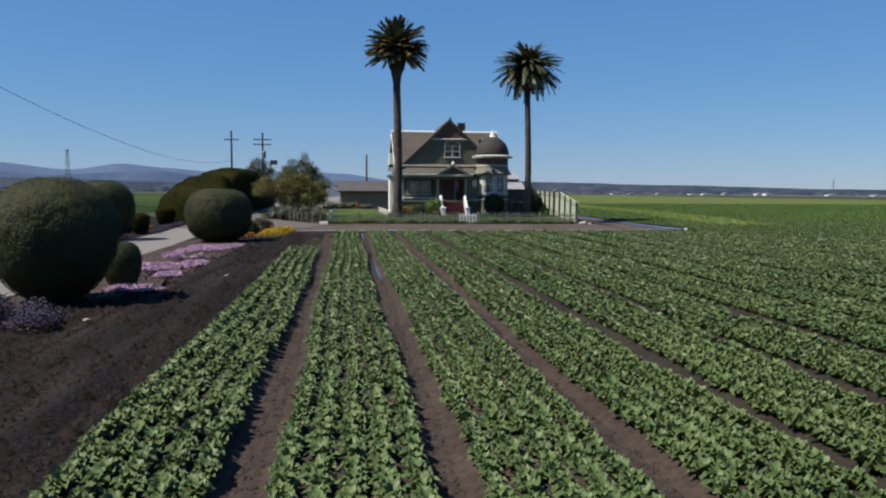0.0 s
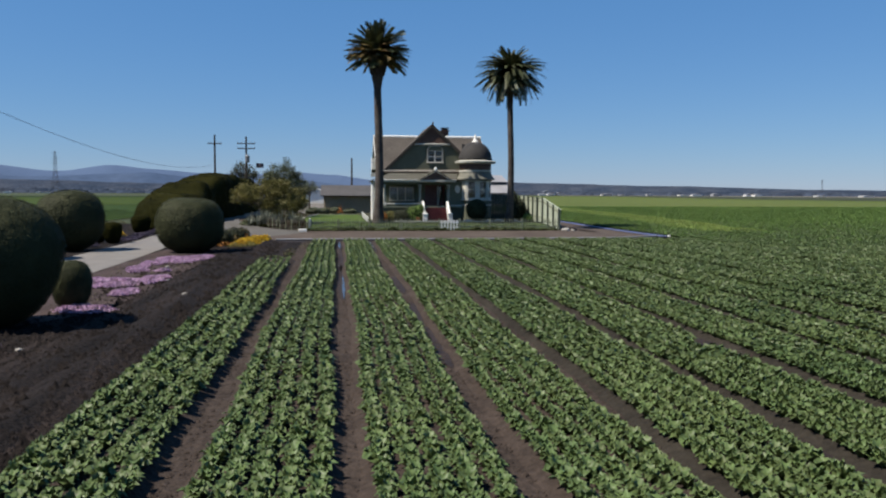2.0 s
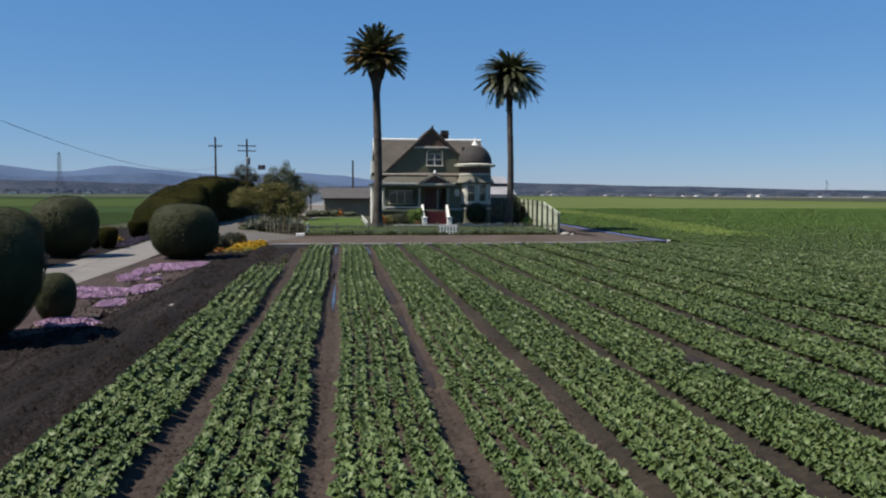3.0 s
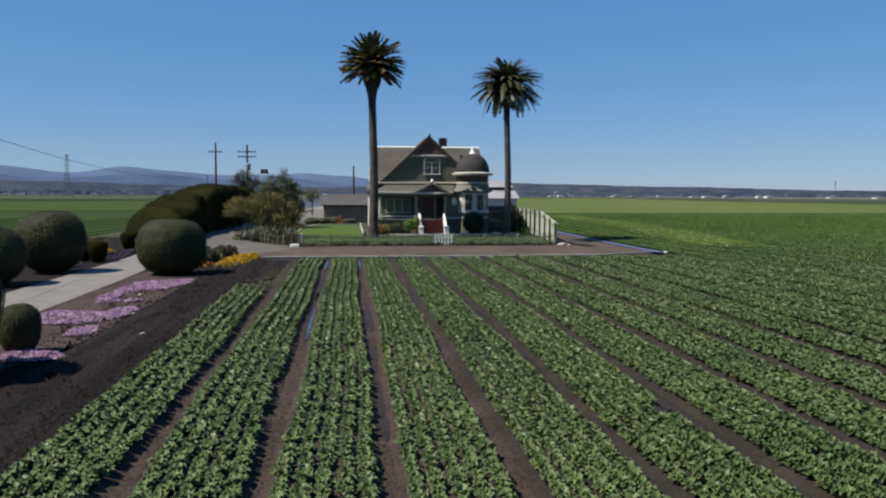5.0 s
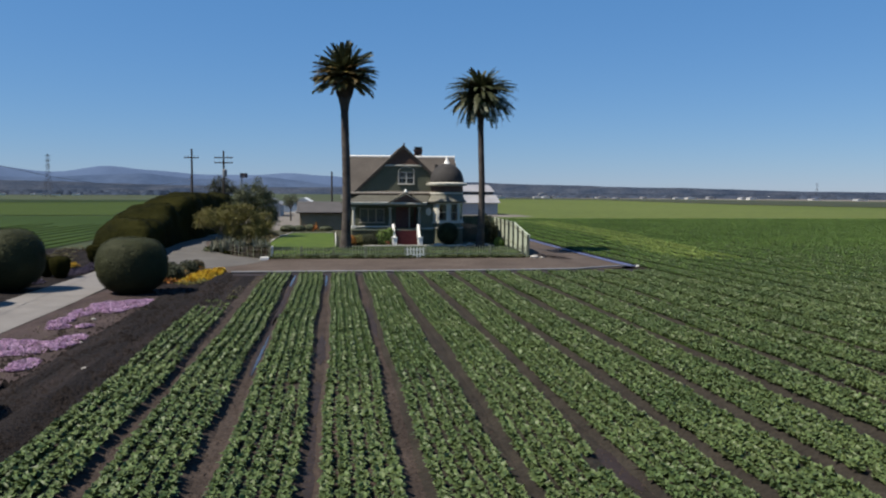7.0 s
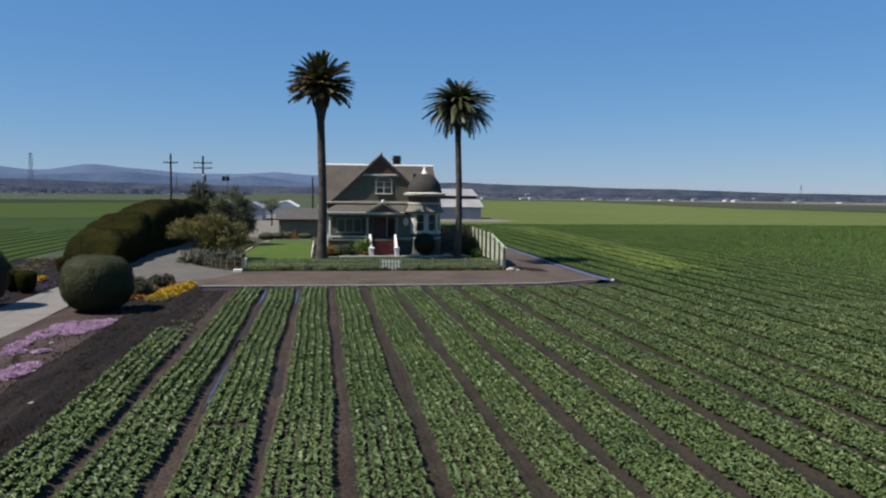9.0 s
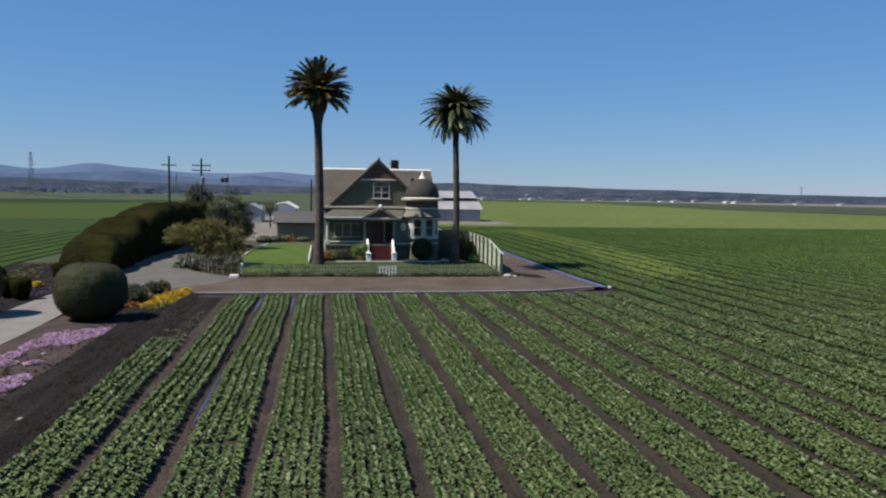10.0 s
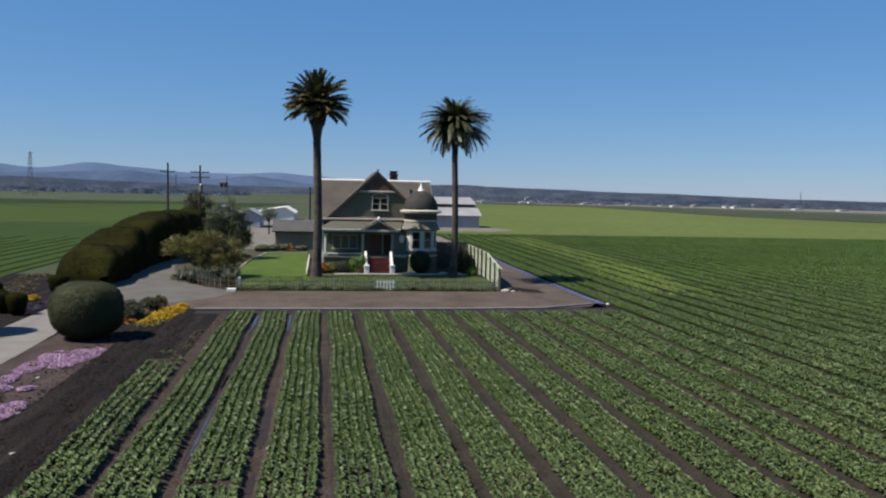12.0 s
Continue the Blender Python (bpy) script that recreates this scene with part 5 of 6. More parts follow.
palm("tall palm with long arching fronds beside the turret", 16.8, 77.0, 0.6, 14.1, 0.0, 0.31, 0.42, [(40, 84, 46, F_ARCHUP, 0.2), (90, 62, 14, F_ARCH, 0.4), (56, 20, -14, F_ARCH, 0.3)])

# ---- clipped shrubs along the drive ----


def topiary(x, y, r, h, n, leaf_size, label, p_=2.12, waist=0.0, rough=0.075, leaf=BOXLEAF):
    z = gz(y)
    lumps = [((x, y, z + h * 0.5), (r, r, h * 0.52))]
    t = shrub("topiary_shrub", label, lumps, n, leaf_size, leaf, (x, y, z), "topiary", "clipped round shrubs", core=leaf, floor=z + 0.03, sub=5 if n > 20000 else 4, thick=0.022, tilt=0.2, p_=p_, waist=waist, rough=rough)
    part("stem", tube(bmesh.new(), (x, y, z - 0.1), (x, y, z + 0.4), 0.16, 0.12, 8), BARK, t)
    return t


BIG = "large dark green shrub clipped into a ball"
VASE = "small dark shrub clipped wider at the top"
topiary(-8.15, 22.4, 1.86, 3.2, 60000, 0.022, BIG, 2.25, 0.26)
topiary(-7.78, 48.4, 1.98, 3.06, 28000, 0.033, "large dark green shrub clipped into a flattened ball", 2.5, 0.1)
topiary(-14.8, 50.0, 2.02, 3.45, 20000, 0.038, BIG, 2.25, 0.16)
topiary(-15.6, 43.5, 1.85, 2.9, 14000, 0.04, BIG)
topiary(-16.0, 35.0, 1.9, 3.0, 14000, 0.043, BIG)
topiary(-7.25, 25.6, 0.6, 1.36, 11000, 0.024, "small green shrub clipped into an upright egg", 2.5, 0.1)
for x, y, r, h in ((-14.3, 57.0, 0.72, 1.35), (-15.4, 57.8, 0.55, 1.3), (-14.7, 66.6, 0.85, 1.35), (-17.6, 62.5, 0.55, 1.35), (-18.0, 55.5, 0.7, 1.2), (-16.6, 60.2, 0.6, 1.2)):
    topiary(x, y, r, h, 5000, 0.036, VASE, 3.4, 0.35, 0.1, HEDGELEAF)

# ---- tall hedge ----
HEDGE_Y = [70.0, 74.0, 78.5, 81.5, 87.0, 90.0, 98.0, 124.0]
HEDGE_H = [2.2, 2.6, 2.95, 3.7, 3.95, 4.6, 4.95, 4.7]


def hedge(n_leaf):
    """One long clipped body with a billowing top, under a skin of fine sprays."""
    t = thing("hedge", "tall dense dark cypress hedge with a billowing clipped top", "hedge", (-14.2, 95, 0.6))
    ys, na = np.linspace(69.3, 124.0, 150), 30
    grid = np.zeros((len(ys), na + 1, 3))
    for i, y in enumerate(ys):
        end = math.sqrt(max(0.0, 1 - max(0.0, (73.6 - y) / 4.3) ** 2))
        xc = -14.3 + 0.5 * (y - 70) / 54 + 0.25 * math.sin(y * 0.21)
        full = 2.75 + 0.12 * math.sin(y * 0.5)
        w = full * (0.08 + 0.92 * end)
        xc += 0.75 * (full - w)
        h = float(np.interp(y, HEDGE_Y, HEDGE_H)) * (0.3 + 0.7 * end)
        for j in range(na + 1):
            a = math.pi * j / na
            c, sn = math.cos(a), math.sin(a)
            ox, oz = math.copysign(abs(c) ** (0.42 if c > 0 else 0.62), c), sn ** (0.42 if c > 0 else 0.66)   # clipped upright along the drive, rounded on the field side
            q = Vector((xc + w * ox, y, 0.5 + h * oz))
            k = 0.46 * noise.noise(q * 0.33) + 0.16 * noise.noise(q * 1.05) + 0.05 * noise.noise(q * 3.1)
            grid[i, j] = (q.x + k * ox, q.y, q.z + k * max(0.0, oz - 0.1))
    v = grid.reshape(-1, 3)
    f = np.array([(i * (na + 1) + j, i * (na + 1) + j + 1, (i + 1) * (na + 1) + j + 1, (i + 1) * (na + 1) + j) for i in range(len(ys) - 1) for j in range(na)])
    raw("body", v, f, HEDGELEAF, t, smooth=True)
    a, b, c, d = (v[f[:, k]] for k in range(4))
    nrm = np.cross(c - a, d - b)
    area = np.linalg.norm(nrm, axis=1)
    nrm = nrm / (area[:, None] + 1e-9)
    nrm[nrm[:, 2] < -0.3] *= -1
    mid = (a + b + c + d) / 4
    out = mid - np.stack([np.full(len(mid), -14.1), mid[:, 1], np.full(len(mid), 1.6)], 1)
    nrm[(nrm * out).sum(1) < 0] *= -1
    pick = rng.choice(len(f), n_leaf, p=area / area.sum())
    u, w = rng.uniform(0, 1, (n_leaf, 1)), rng.uniform(0, 1, (n_leaf, 1))
    p = (a[pick] * (1 - u) + b[pick] * u) * (1 - w) + (d[pick] * (1 - u) + c[pick] * u) * w
    p = p + nrm[pick] * rng.uniform(-0.03, 0.06, (n_leaf, 1))
    lv, lf = leaf_quads(p, nrm[pick], 0.07, 0.22)
    raw("foliage", lv, lf, HEDGELEAF, t)


hedge(58000)

# ---- trees ----


def tree(label, x, y, trunk_h, crown, leaf, n_clumps, per, leaf_size, clump_r, stems=1, name="tree"):
    """A branching trunk with a crown of leaf clumps inside ellipsoids."""
    z = gz(y)
    t = thing(name, label, "tree", (x, y, z))
    pts = []
    while len(pts) < n_clumps:
        c, r = crown[int(rng.integers(len(crown)))]
        d = rng.normal(0, 1, 3)
        d = d / np.linalg.norm(d) * rng.uniform(0.35, 1.0) ** 0.5
        pts.append(np.array(c) + d * np.array(r))
    pts = np.array(pts)
    bm = bmesh.new()
    for s in range(stems):
        a = 2 * math.pi * s / max(1, stems) + 0.4
        off = 0.25 * (stems > 1)
        p0 = Vector((x + off * math.cos(a), y + off * math.sin(a), z - 0.1))
        fork = Vector((x + 1.4 * off * 2 * math.cos(a), y + 1.4 * off * 2 * math.sin(a), z + trunk_h))
        tube(bm, p0, fork, 0.16 if stems == 1 else 0.09, 0.11 if stems == 1 else 0.06, 8)
        for p in pts[s::stems][:16]:
            q = fork.lerp(Vector(p), 0.55) + Vector((0, 0, 0.25))
            tube(bm, fork, q, 0.055, 0.035, 6)
            tube(bm, q, p, 0.035, 0.012, 5)
    part("trunk", bm, PALEBARK if stems > 1 else BARK, t)
    c = np.repeat(pts, per, 0) + rng.normal(0, 1, (n_clumps * per, 3)) * clump_r * np.array((1, 1, 0.7))
    nn = rng.normal(0, 1, c.shape) + (0, 0, 0.8)
    nn /= np.linalg.norm(nn, axis=1, keepdims=True)
    v, f = leaf_quads(c, nn, leaf_size, 0.4)
    raw("crown", v, f, leaf, t)
    return t


tree("small spreading tree with olive-yellow leaves beside the drive", -5.4, 75.2, 1.0, [((-6.2, 75, 3.2), (2.2, 1.8, 1.15)), ((-4.2, 75.4, 3.0), (2.1, 1.8, 1.15)), ((-7.4, 74.8, 3.2), (1.5, 1.3, 0.9)), ((-5.2, 75, 3.8), (1.6, 1.4, 0.75)), ((-3.4, 75.4, 2.4), (1.2, 1.2, 0.8)), ((-4.6, 74.4, 2.1), (2.0, 1.3, 0.7))], OLIVELEAF, 330, 80, 0.062, 0.22, 7)
tree("green broad-leaved tree behind the drive", -5.9, 95, 1.9, [((-5.7, 95, 5.2), (2.1, 2.0, 1.9)), ((-4.6, 95.4, 4.2), (1.7, 1.7, 1.6)), ((-6.7, 95, 4.4), (1.2, 1.4, 1.4)), ((-4.4, 94.6, 2.9), (1.5, 1.4, 1.2))], GREYLEAF, 210, 120, 0.07, 0.25, 1)
tree("dark scrubby tree beside the utility pole", -14.0, 131, 3.2, [((-14.0, 131, 6.9), (1.3, 1.3, 1.1)), ((-12.8, 131, 6.0), (1.2, 1.2, 1.1)), ((-15, 131, 5.9), (1.1, 1.1, 1.1))], SCRUBLEAF, 70, 45, 0.11, 0.35, 1)
tree("small bare-stemmed tree in the farmyard", -4.5, 150, 2.0, [((-4.5, 150, 4.2), (1.5, 1.4, 1.0))], TREELEAF, 40, 40, 0.10, 0.3, 1)

# ---- low planting ----


def low_plants(name, label, outline, n, height, size, material, category="plants", kind="stuff", parent=None, broken=1.2):
    """Loose low foliage or flowers over a plan region made of discs (x, y, rx, ry)."""
    area = np.array([a[2] * a[3] for a in outline])
    P = []
    for (x, y, rx, ry), k in zip(outline, area / area.sum()):
        m = int(n * k)
        a, r = rng.uniform(0, 2 * math.pi, m), np.sqrt(rng.uniform(0, 1, m))
        px, py = x + rx * r * np.cos(a) + rng.normal(0, 0.13, m) * min(1, rx), y + ry * r * np.sin(a)
        lump = np.array([0.55 + 0.6 * noise.noise(Vector((q * 1.6, w * 1.6, 3.3))) for q, w in zip(px, py)])
        keep = rng.uniform(0, 1, m) < np.clip(0.5 + broken * (lump - 0.45), 0.03, 1)
        pz = np.array([gz(w) for w in py]) + 0.02 + height * np.clip(lump, 0.15, 1) * rng.uniform(0.25, 1, m) * np.sqrt(np.clip(1.05 - r ** 2, 0, 1))
        P.append(np.stack([px, py, pz], 1)[keep])
    p = np.concatenate(P)
    v, f = leaf_quads(p, np.tile((0.0, 0.0, 1.0), (len(p), 1)), size, 0.55, 0.7)
    ob = raw(name, v, f, material, parent)
    if parent is None:
        tagged(ob, label, category, "", kind)
    return ob


PINKS = [(-8.3, 38.2, 0.33, 1.2), (-8.1, 41.0, 0.45, 1.5), (-7.9, 43.4, 0.5, 1.2), (-7.2, 43.2, 0.65, 1.7), (-6.5, 43.6, 0.5, 1.7), (-6.95, 41.4, 0.42, 1.0), (-7.9, 36.6, 0.36, 0.6), (-6.95, 36.7, 0.28, 0.4), (-8.75, 32.3, 0.5, 1.3), (-8.0, 32.0, 0.65, 1.4), (-7.2, 31.9, 0.65, 1.2), (-6.5, 33.2, 0.4, 1.3), (-6.6, 28.9, 0.36, 0.85), (-6.95, 24.9, 0.42, 0.65), (-6.4, 24.7, 0.48, 0.55)]
low_plants("ice_plant_bed", "pink flowering groundcover in dense cushions over bare soil", [(a, b, c * 1.15, d * 1.1) for a, b, c, d in PINKS], 62000, 0.2, 0.036, PINK, broken=2.4)
low_plants("ice_plant_leaves", "sparse dull green leaves under the pink flowers", PINKS, 7000, 0.16, 0.05, DRYLEAF)
low_plants("stray_seedlings", "stray seedlings beyond the end of the first bed", [(-2.8, 44.2, 0.35, 0.6), (-2.3, 43.2, 0.3, 0.4), (-2.0, 45.6, 0.25, 0.9)], 260, 0.12, 0.05, GRASSBLADE)
low_plants("dry_trash", "dry pale plant scraps on the bare soil", [(-1.6, 52.6, 0.35, 2.2), (-2.2, 48, 0.35, 3.0), (-1.3, 56, 0.4, 1.5)], 420, 0.06, 0.05, DRYLEAF)
for x, y, r in ((-6.26, 18.83, 0.07), (-4.46, 28.15, 0.1), (-7.13, 38.6, 0.09), (-5.6, 23.4, 0.05), (-6.0, 33.0, 0.06)):
    bm = blob(bmesh.new(), (x, y, gz(y) + r * 0.3), (r * 1.4, r, r * 0.6), 1, 0.25, 2.0)
    tagged(part("field_stone", bm, STONE, smooth=False), "small pale stone lying on dark bare soil", "stone", "field stones")
low_plants("dry_scrub", "thin dry weeds on the garden soil", [(-8.0, 38.5, 1.2, 8), (-7.2, 30, 1.0, 5), (-6.4, 42, 0.8, 4)], 1500, 0.08, 0.03, DRYLEAF)
LAVS = [(-8.3, 18.4, 0.8, 1.2), (-7.4, 18.6, 0.7, 0.9), (-8.8, 19.6, 0.7, 1.0), (-7.0, 17.8, 0.45, 0.6)]
low_plants("lavender_clump", "dusky purple lavender clump beside the drive", LAVS, 20000, 0.8, 0.028, LAVENDER, broken=1.0)
low_plants("orange_flower_clump", "few orange flowers at the lavender's foot", [(-7.3, 17.9, 0.35, 0.35)], 90, 0.2, 0.035, ORANGE)
low_plants("lavender_border", "purple flowers along the far side of the drive", [(-14.3, 60.5, 0.8, 2.5), (-14.2, 65, 0.7, 2.0), (-13.9, 70.0, 0.5, 2.5), (-15, 53.5, 0.7, 1.5)], 9000, 0.3, 0.05, LAVENDER)
low_plants("orange_border", "orange-yellow flowers under the hedge", [(-15.7, 63.6, 0.5, 0.7), (-13.7, 72, 0.4, 0.8)], 1800, 0.5, 0.05, YELLOW)
low_plants("yellow_flower_bed", "bright yellow flowers at the road corner", [(-5.6, 53.2, 0.5, 0.9), (-5.3, 55.2, 0.7, 1.6), (-4.9, 57.8, 0.65, 1.7), (-4.7, 59.6, 0.5, 0.9)], 14000, 0.6, 0.055, YELLOW)
low_plants("orange_bed_flowers", "scattered orange flowers among brown shrubs", [(-6.9, 53.4, 0.7, 0.5), (-6.3, 55.4, 0.35, 0.9), (-6.0, 58.9, 0.4, 0.7), (-7.6, 53.2, 0.5, 0.4)], 1500, 0.75, 0.05, ORANGE)
low_plants("brown_bed_leaves", "dull brown-green leaves between rounded shrubs", [(-6.6, 54.8, 0.9, 1.3), (-7.0, 57.2, 0.9, 1.4), (-6.2, 59.4, 0.6, 0.8)], 6000, 0.85, 0.06, DRYLEAF)
low_plants("yellow_bed_leaves", "green leaves among the yellow flowers", [(-5.5, 54, 0.8, 2.4), (-5.1, 57.4, 0.7, 2.0)], 4000, 0.4, 0.06, OLIVELEAF)
for x, y, r, h in ((-6.7, 54.2, 0.6, 0.95), (-7.3, 56.4, 0.65, 1.0), (-6.5, 58.2, 0.6, 0.95), (-7.8, 54.8, 0.5, 0.9), (-6.2, 59.8, 0.5, 0.8)):
    shrub("brown_shrub", "dull olive-brown rounded shrub by the yellow flowers", [((x, y, h * 0.45), (r, r, h * 0.55))], 1800, 0.055, DRYLEAF if r < 0.6 else SCRUBLEAF, (x, y, 0), floor=0.02, sub=3, thick=0.16, rough=0.22, tilt=0.8)
low_plants("border_plants", "mixed leafy border plants along the fence", [(x, 69.2 + 0.3 * math.sin(x), 0.9, 0.45) for x in np.arange(-1.2, 19.2, 1.0)], 6000, 0.32, 0.055, GRASSBLADE)
low_plants("roadside_weeds", "low dry weeds along the foot of the fence", [(x, 68.45, 0.8, 0.18) for x in np.arange(-1.4, 19.4, 1.1)], 8000, 0.42, 0.05, GRASSBLADE, broken=1.6)


def spiky_plant(x, y, h, blades):
    """A fountain of stiff pointed blades."""
    z = gz(y)
    v, f = [], []
    for i in range(blades):
        a, up = i * 2.39996, radians(float(rng.uniform(62, 88)))
        d = np.array((math.cos(a) * math.cos(up), math.sin(a) * math.cos(up), math.sin(up)))
        s = np.array((-math.sin(a), math.cos(a), 0)) * 0.05
        n = np.cross(d, s) * 0.35
        ln = h * float(rng.uniform(0.7, 1.1))
        k = len(v)
        o, m, e = np.array((x, y, z)) + d * 0.03, np.array((x, y, z)) + d * ln * 0.5, np.array((x, y, z)) + d * ln + np.array((0, 0, -0.12 * ln * math.cos(up)))
        v += [o - s * 0.7, o + n, o + s * 0.7, m - s, m + n, m + s, e]
        f += [(k, k + 1, k + 4, k + 3), (k + 1, k + 2, k + 5, k + 4), (k + 3, k + 4, k + 6, k + 6), (k + 4, k + 5, k + 6, k + 6)]
    t = thing("spiky_plant", "grey-green spiky plant with stiff upright blades", "plant", (x, y, z), "spiky plants")
    bm = bmesh.new()
    vs = [bm.verts.new(p) for p in v]
    for q in f:
        bm.faces.new([vs[i] for i in dict.fromkeys(q)])
    part("foliage", bm, PALESTEM, t)


for i in range(24):
    u = i / 23
    spiky_plant(-7.3 + 5.0 * u + float(rng.normal(0, 0.25)), 72.9 - 1.4 * u + float(rng.normal(0, 0.45)), float(rng.uniform(0.9, 1.7)), 13)
low_plants("agave_clump", "grey-green low plants under the small tree", [(-5.6, 73.9, 2.3, 1.0), (-3.4, 74.6, 1.1, 1.6), (-3.6, 78.5, 0.8, 3.5)], 9000, 0.9, 0.085, GREYLEAF)
# brush added here; its dark leaf colour stands in for shade under the tree
low_plants("shade_brush", "leafy brush behind the drive fence, coloured dark as the tree's shade", [(-4.6, 72.2, 1.6, 1.2), (-6.0, 74.2, 1.3, 1.4), (-3.0, 70.8, 1.0, 1.0)], 9000, 1.1, 0.07, HEDGELEAF)
low_plants("driveside_brush", "dry brush beneath the small tree", [(-5.2, 75.0, 2.8, 2.2), (-3.2, 72.6, 1.2, 1.6), (-4.2, 82, 1.1, 6), (-3.9, 93, 1.0, 5)], 13000, 0.9, 0.075, DRYLEAF)
low_plants("grass_tufts", "uneven grass blades before the porch", [(x, y, 1.6, 1.3) for x in np.arange(-0.5, 19, 2.2) for y in (70.9, 73.0, 75.2)], 9000, 0.08, 0.05, GRASSBLADE, broken=1.2)
low_plants("west_scrub", "low scrub along the field's edge", [(-18.8, 66, 2.2, 6), (-19.5, 54, 1.6, 8), (-18.9, 74, 1.0, 3)], 9000, 0.5, 0.06, DRYLEAF)
for x, y, r, h, lf, lab in ((7.8, 79.0, 0.72, 1.45, LIMELEAF, "bright lime-green shrub beside the porch steps"), (6.7, 79.2, 0.95, 1.2, SCRUBLEAF, "dark leafy shrub under the porch"), (5.6, 79.4, 0.7, 1.0, OLIVELEAF, "leafy shrub under the porch"), (4.75, 78.9, 0.5, 0.9, ORANGE, "orange flowering shrub beside the palm"), (8.5, 79.6, 0.5, 1.6, LIMELEAF, "lime-green shrub against the step wall"), (17.7, 79.5, 0.7, 3.0, SCRUBLEAF, "dark columnar shrub beside the palm"), (18.6, 80.5, 0.6, 2.2, SCRUBLEAF, "dark shrub beside the board fence"), (18.7, 77.4, 0.4, 0.8, LIMELEAF, "small lime shrub beside the board fence")):
    z = gz(y)
    shrub("garden_shrub", lab, [((x, y, z + h * 0.45), (r, r, h * 0.55)), ((x + r * 0.3, y - r * 0.3, z + h * 0.35), (r * 0.7, r * 0.7, h * 0.4))], 3600, 0.06, lf, (x, y, z), floor=z, sub=3, thick=0.2, rough=0.18, tilt=0.7)
z = gz(79)
shrub("topiary_shrub", "dark round clipped shrub before the turret", [((14.0, 79.1, z + 1.15), (1.0, 0.95, 1.05))], 5000, 0.05, BOXLEAF, (14.0, 79.1, z), "topiary", "clipped round shrubs", floor=z + 0.02)
for x, y, r, h in ((0.2, 108.5, 0.7, 0.9), (2.2, 109, 0.9, 0.7), (-2.6, 106.5, 1.0, 0.9), (-1.2, 108, 0.8, 0.8)):
    shrub("yard_shrub", "dark shrub before the brown shed", [((x, y, 0.6 + h * 0.45), (r, r * 0.8, h * 0.55))], 1200, 0.08, TREELEAF, (x, y, 0.6), floor=0.6, sub=2)
low_plants("red_flowers", "small red-orange flowers before the shed", [(0.9, 108, 0.4, 0.4)], 500, 1.7, 0.07, ORANGE)
t = thing("flower_pot", "terracotta pot beside the porch steps", "pot", (8.2, 78.5, 0.6))
part("pot", lathe(bmesh.new(), [(0.16, 0.6), (0.24, 1.0), (0.27, 1.0), (0.27, 1.08), (0.2, 1.08)], (8.2, 78.5), 16), CLAY, t)

# ---- the crop field ----
PITCH, FIRST = 2.1, -1.42   # furrow spacing; the furrow east of the first bed


def blade(v, f, d, s, out, top, w, lift, droop, cup, rows, cols):
    """One leaf: a short stalk and a cupped blade that rises along d, then curls over."""
    k = len(v)
    up = np.array((0, 0, 1.0))
    for i in range(rows + 1):
        u = i / rows
        p = d * out * (0.12 + 0.88 * u) + up * (top * (math.sin(min(1.0, u * 1.25) * math.pi / 2) - droop * max(0.0, u - 0.55) ** 1.5 * 2))
        half = w * (0.28 + 0.72 * math.sin(math.pi * min(1.0, 0.08 + u * 0.98)) ** 0.6) * (1.0 if i < rows else 0.35)
        if rows == 1:
            half = w * (0.45, 0.8)[i]
        for j in range(cols + 1):
            q = 2 * j / cols - 1
            v.append(p + s * half * q + up * (cup * half * (abs(q) - 0.5) + lift * half * q))
    for i in range(rows):
        for j in range(cols):
            a = k + i * (cols + 1) + j
            f.append((a, a + 1, a + cols + 2, a + cols + 1))


def plant_template(leaves, rise, spread, wide, seed, rows, cols):
    """One leafy rosette: cupped leaves arching out from the middle, as quads."""
    r = np.random.default_rng(seed)
    v, f = [], []
    for i in range(leaves):
        a = i * 2.39996 + r.normal(0, 0.3)
        u = (i + 0.5) / leaves
        out = spread * (0.3 + 0.75 * u) * r.uniform(0.8, 1.2)
        top = rise * (1.05 - 0.5 * u) * r.uniform(0.75, 1.2)
        d, s = np.array((math.cos(a), math.sin(a), 0)), np.array((-math.sin(a), math.cos(a), 0))
        blade(v, f, d, s, out, top, wide * r.uniform(0.75, 1.25), r.normal(0, 0.28), r.uniform(0.1, 0.8), r.uniform(0.1, 0.6), rows, cols)
    return np.array(v), np.array(f)


LOD0 = [plant_template(24, 0.18, 0.175, 0.056, 100 + k, 3, 2) for k in range(6)]
LOD1 = [plant_template(17, 0.172, 0.168, 0.061, 200 + k, 2, 1) for k in range(6)]
LOD1B = [plant_template(12, 0.19, 0.138, 0.06, 250 + k, 2, 1) for k in range(6)]
LODB = [plant_template(14, 0.16, 0.185, 0.068, 350 + k, 1, 1) for k in range(5)]
LOD2 = [plant_template(7, 0.14, 0.155, 0.046, 300 + k, 1, 1) for k in range(5)]


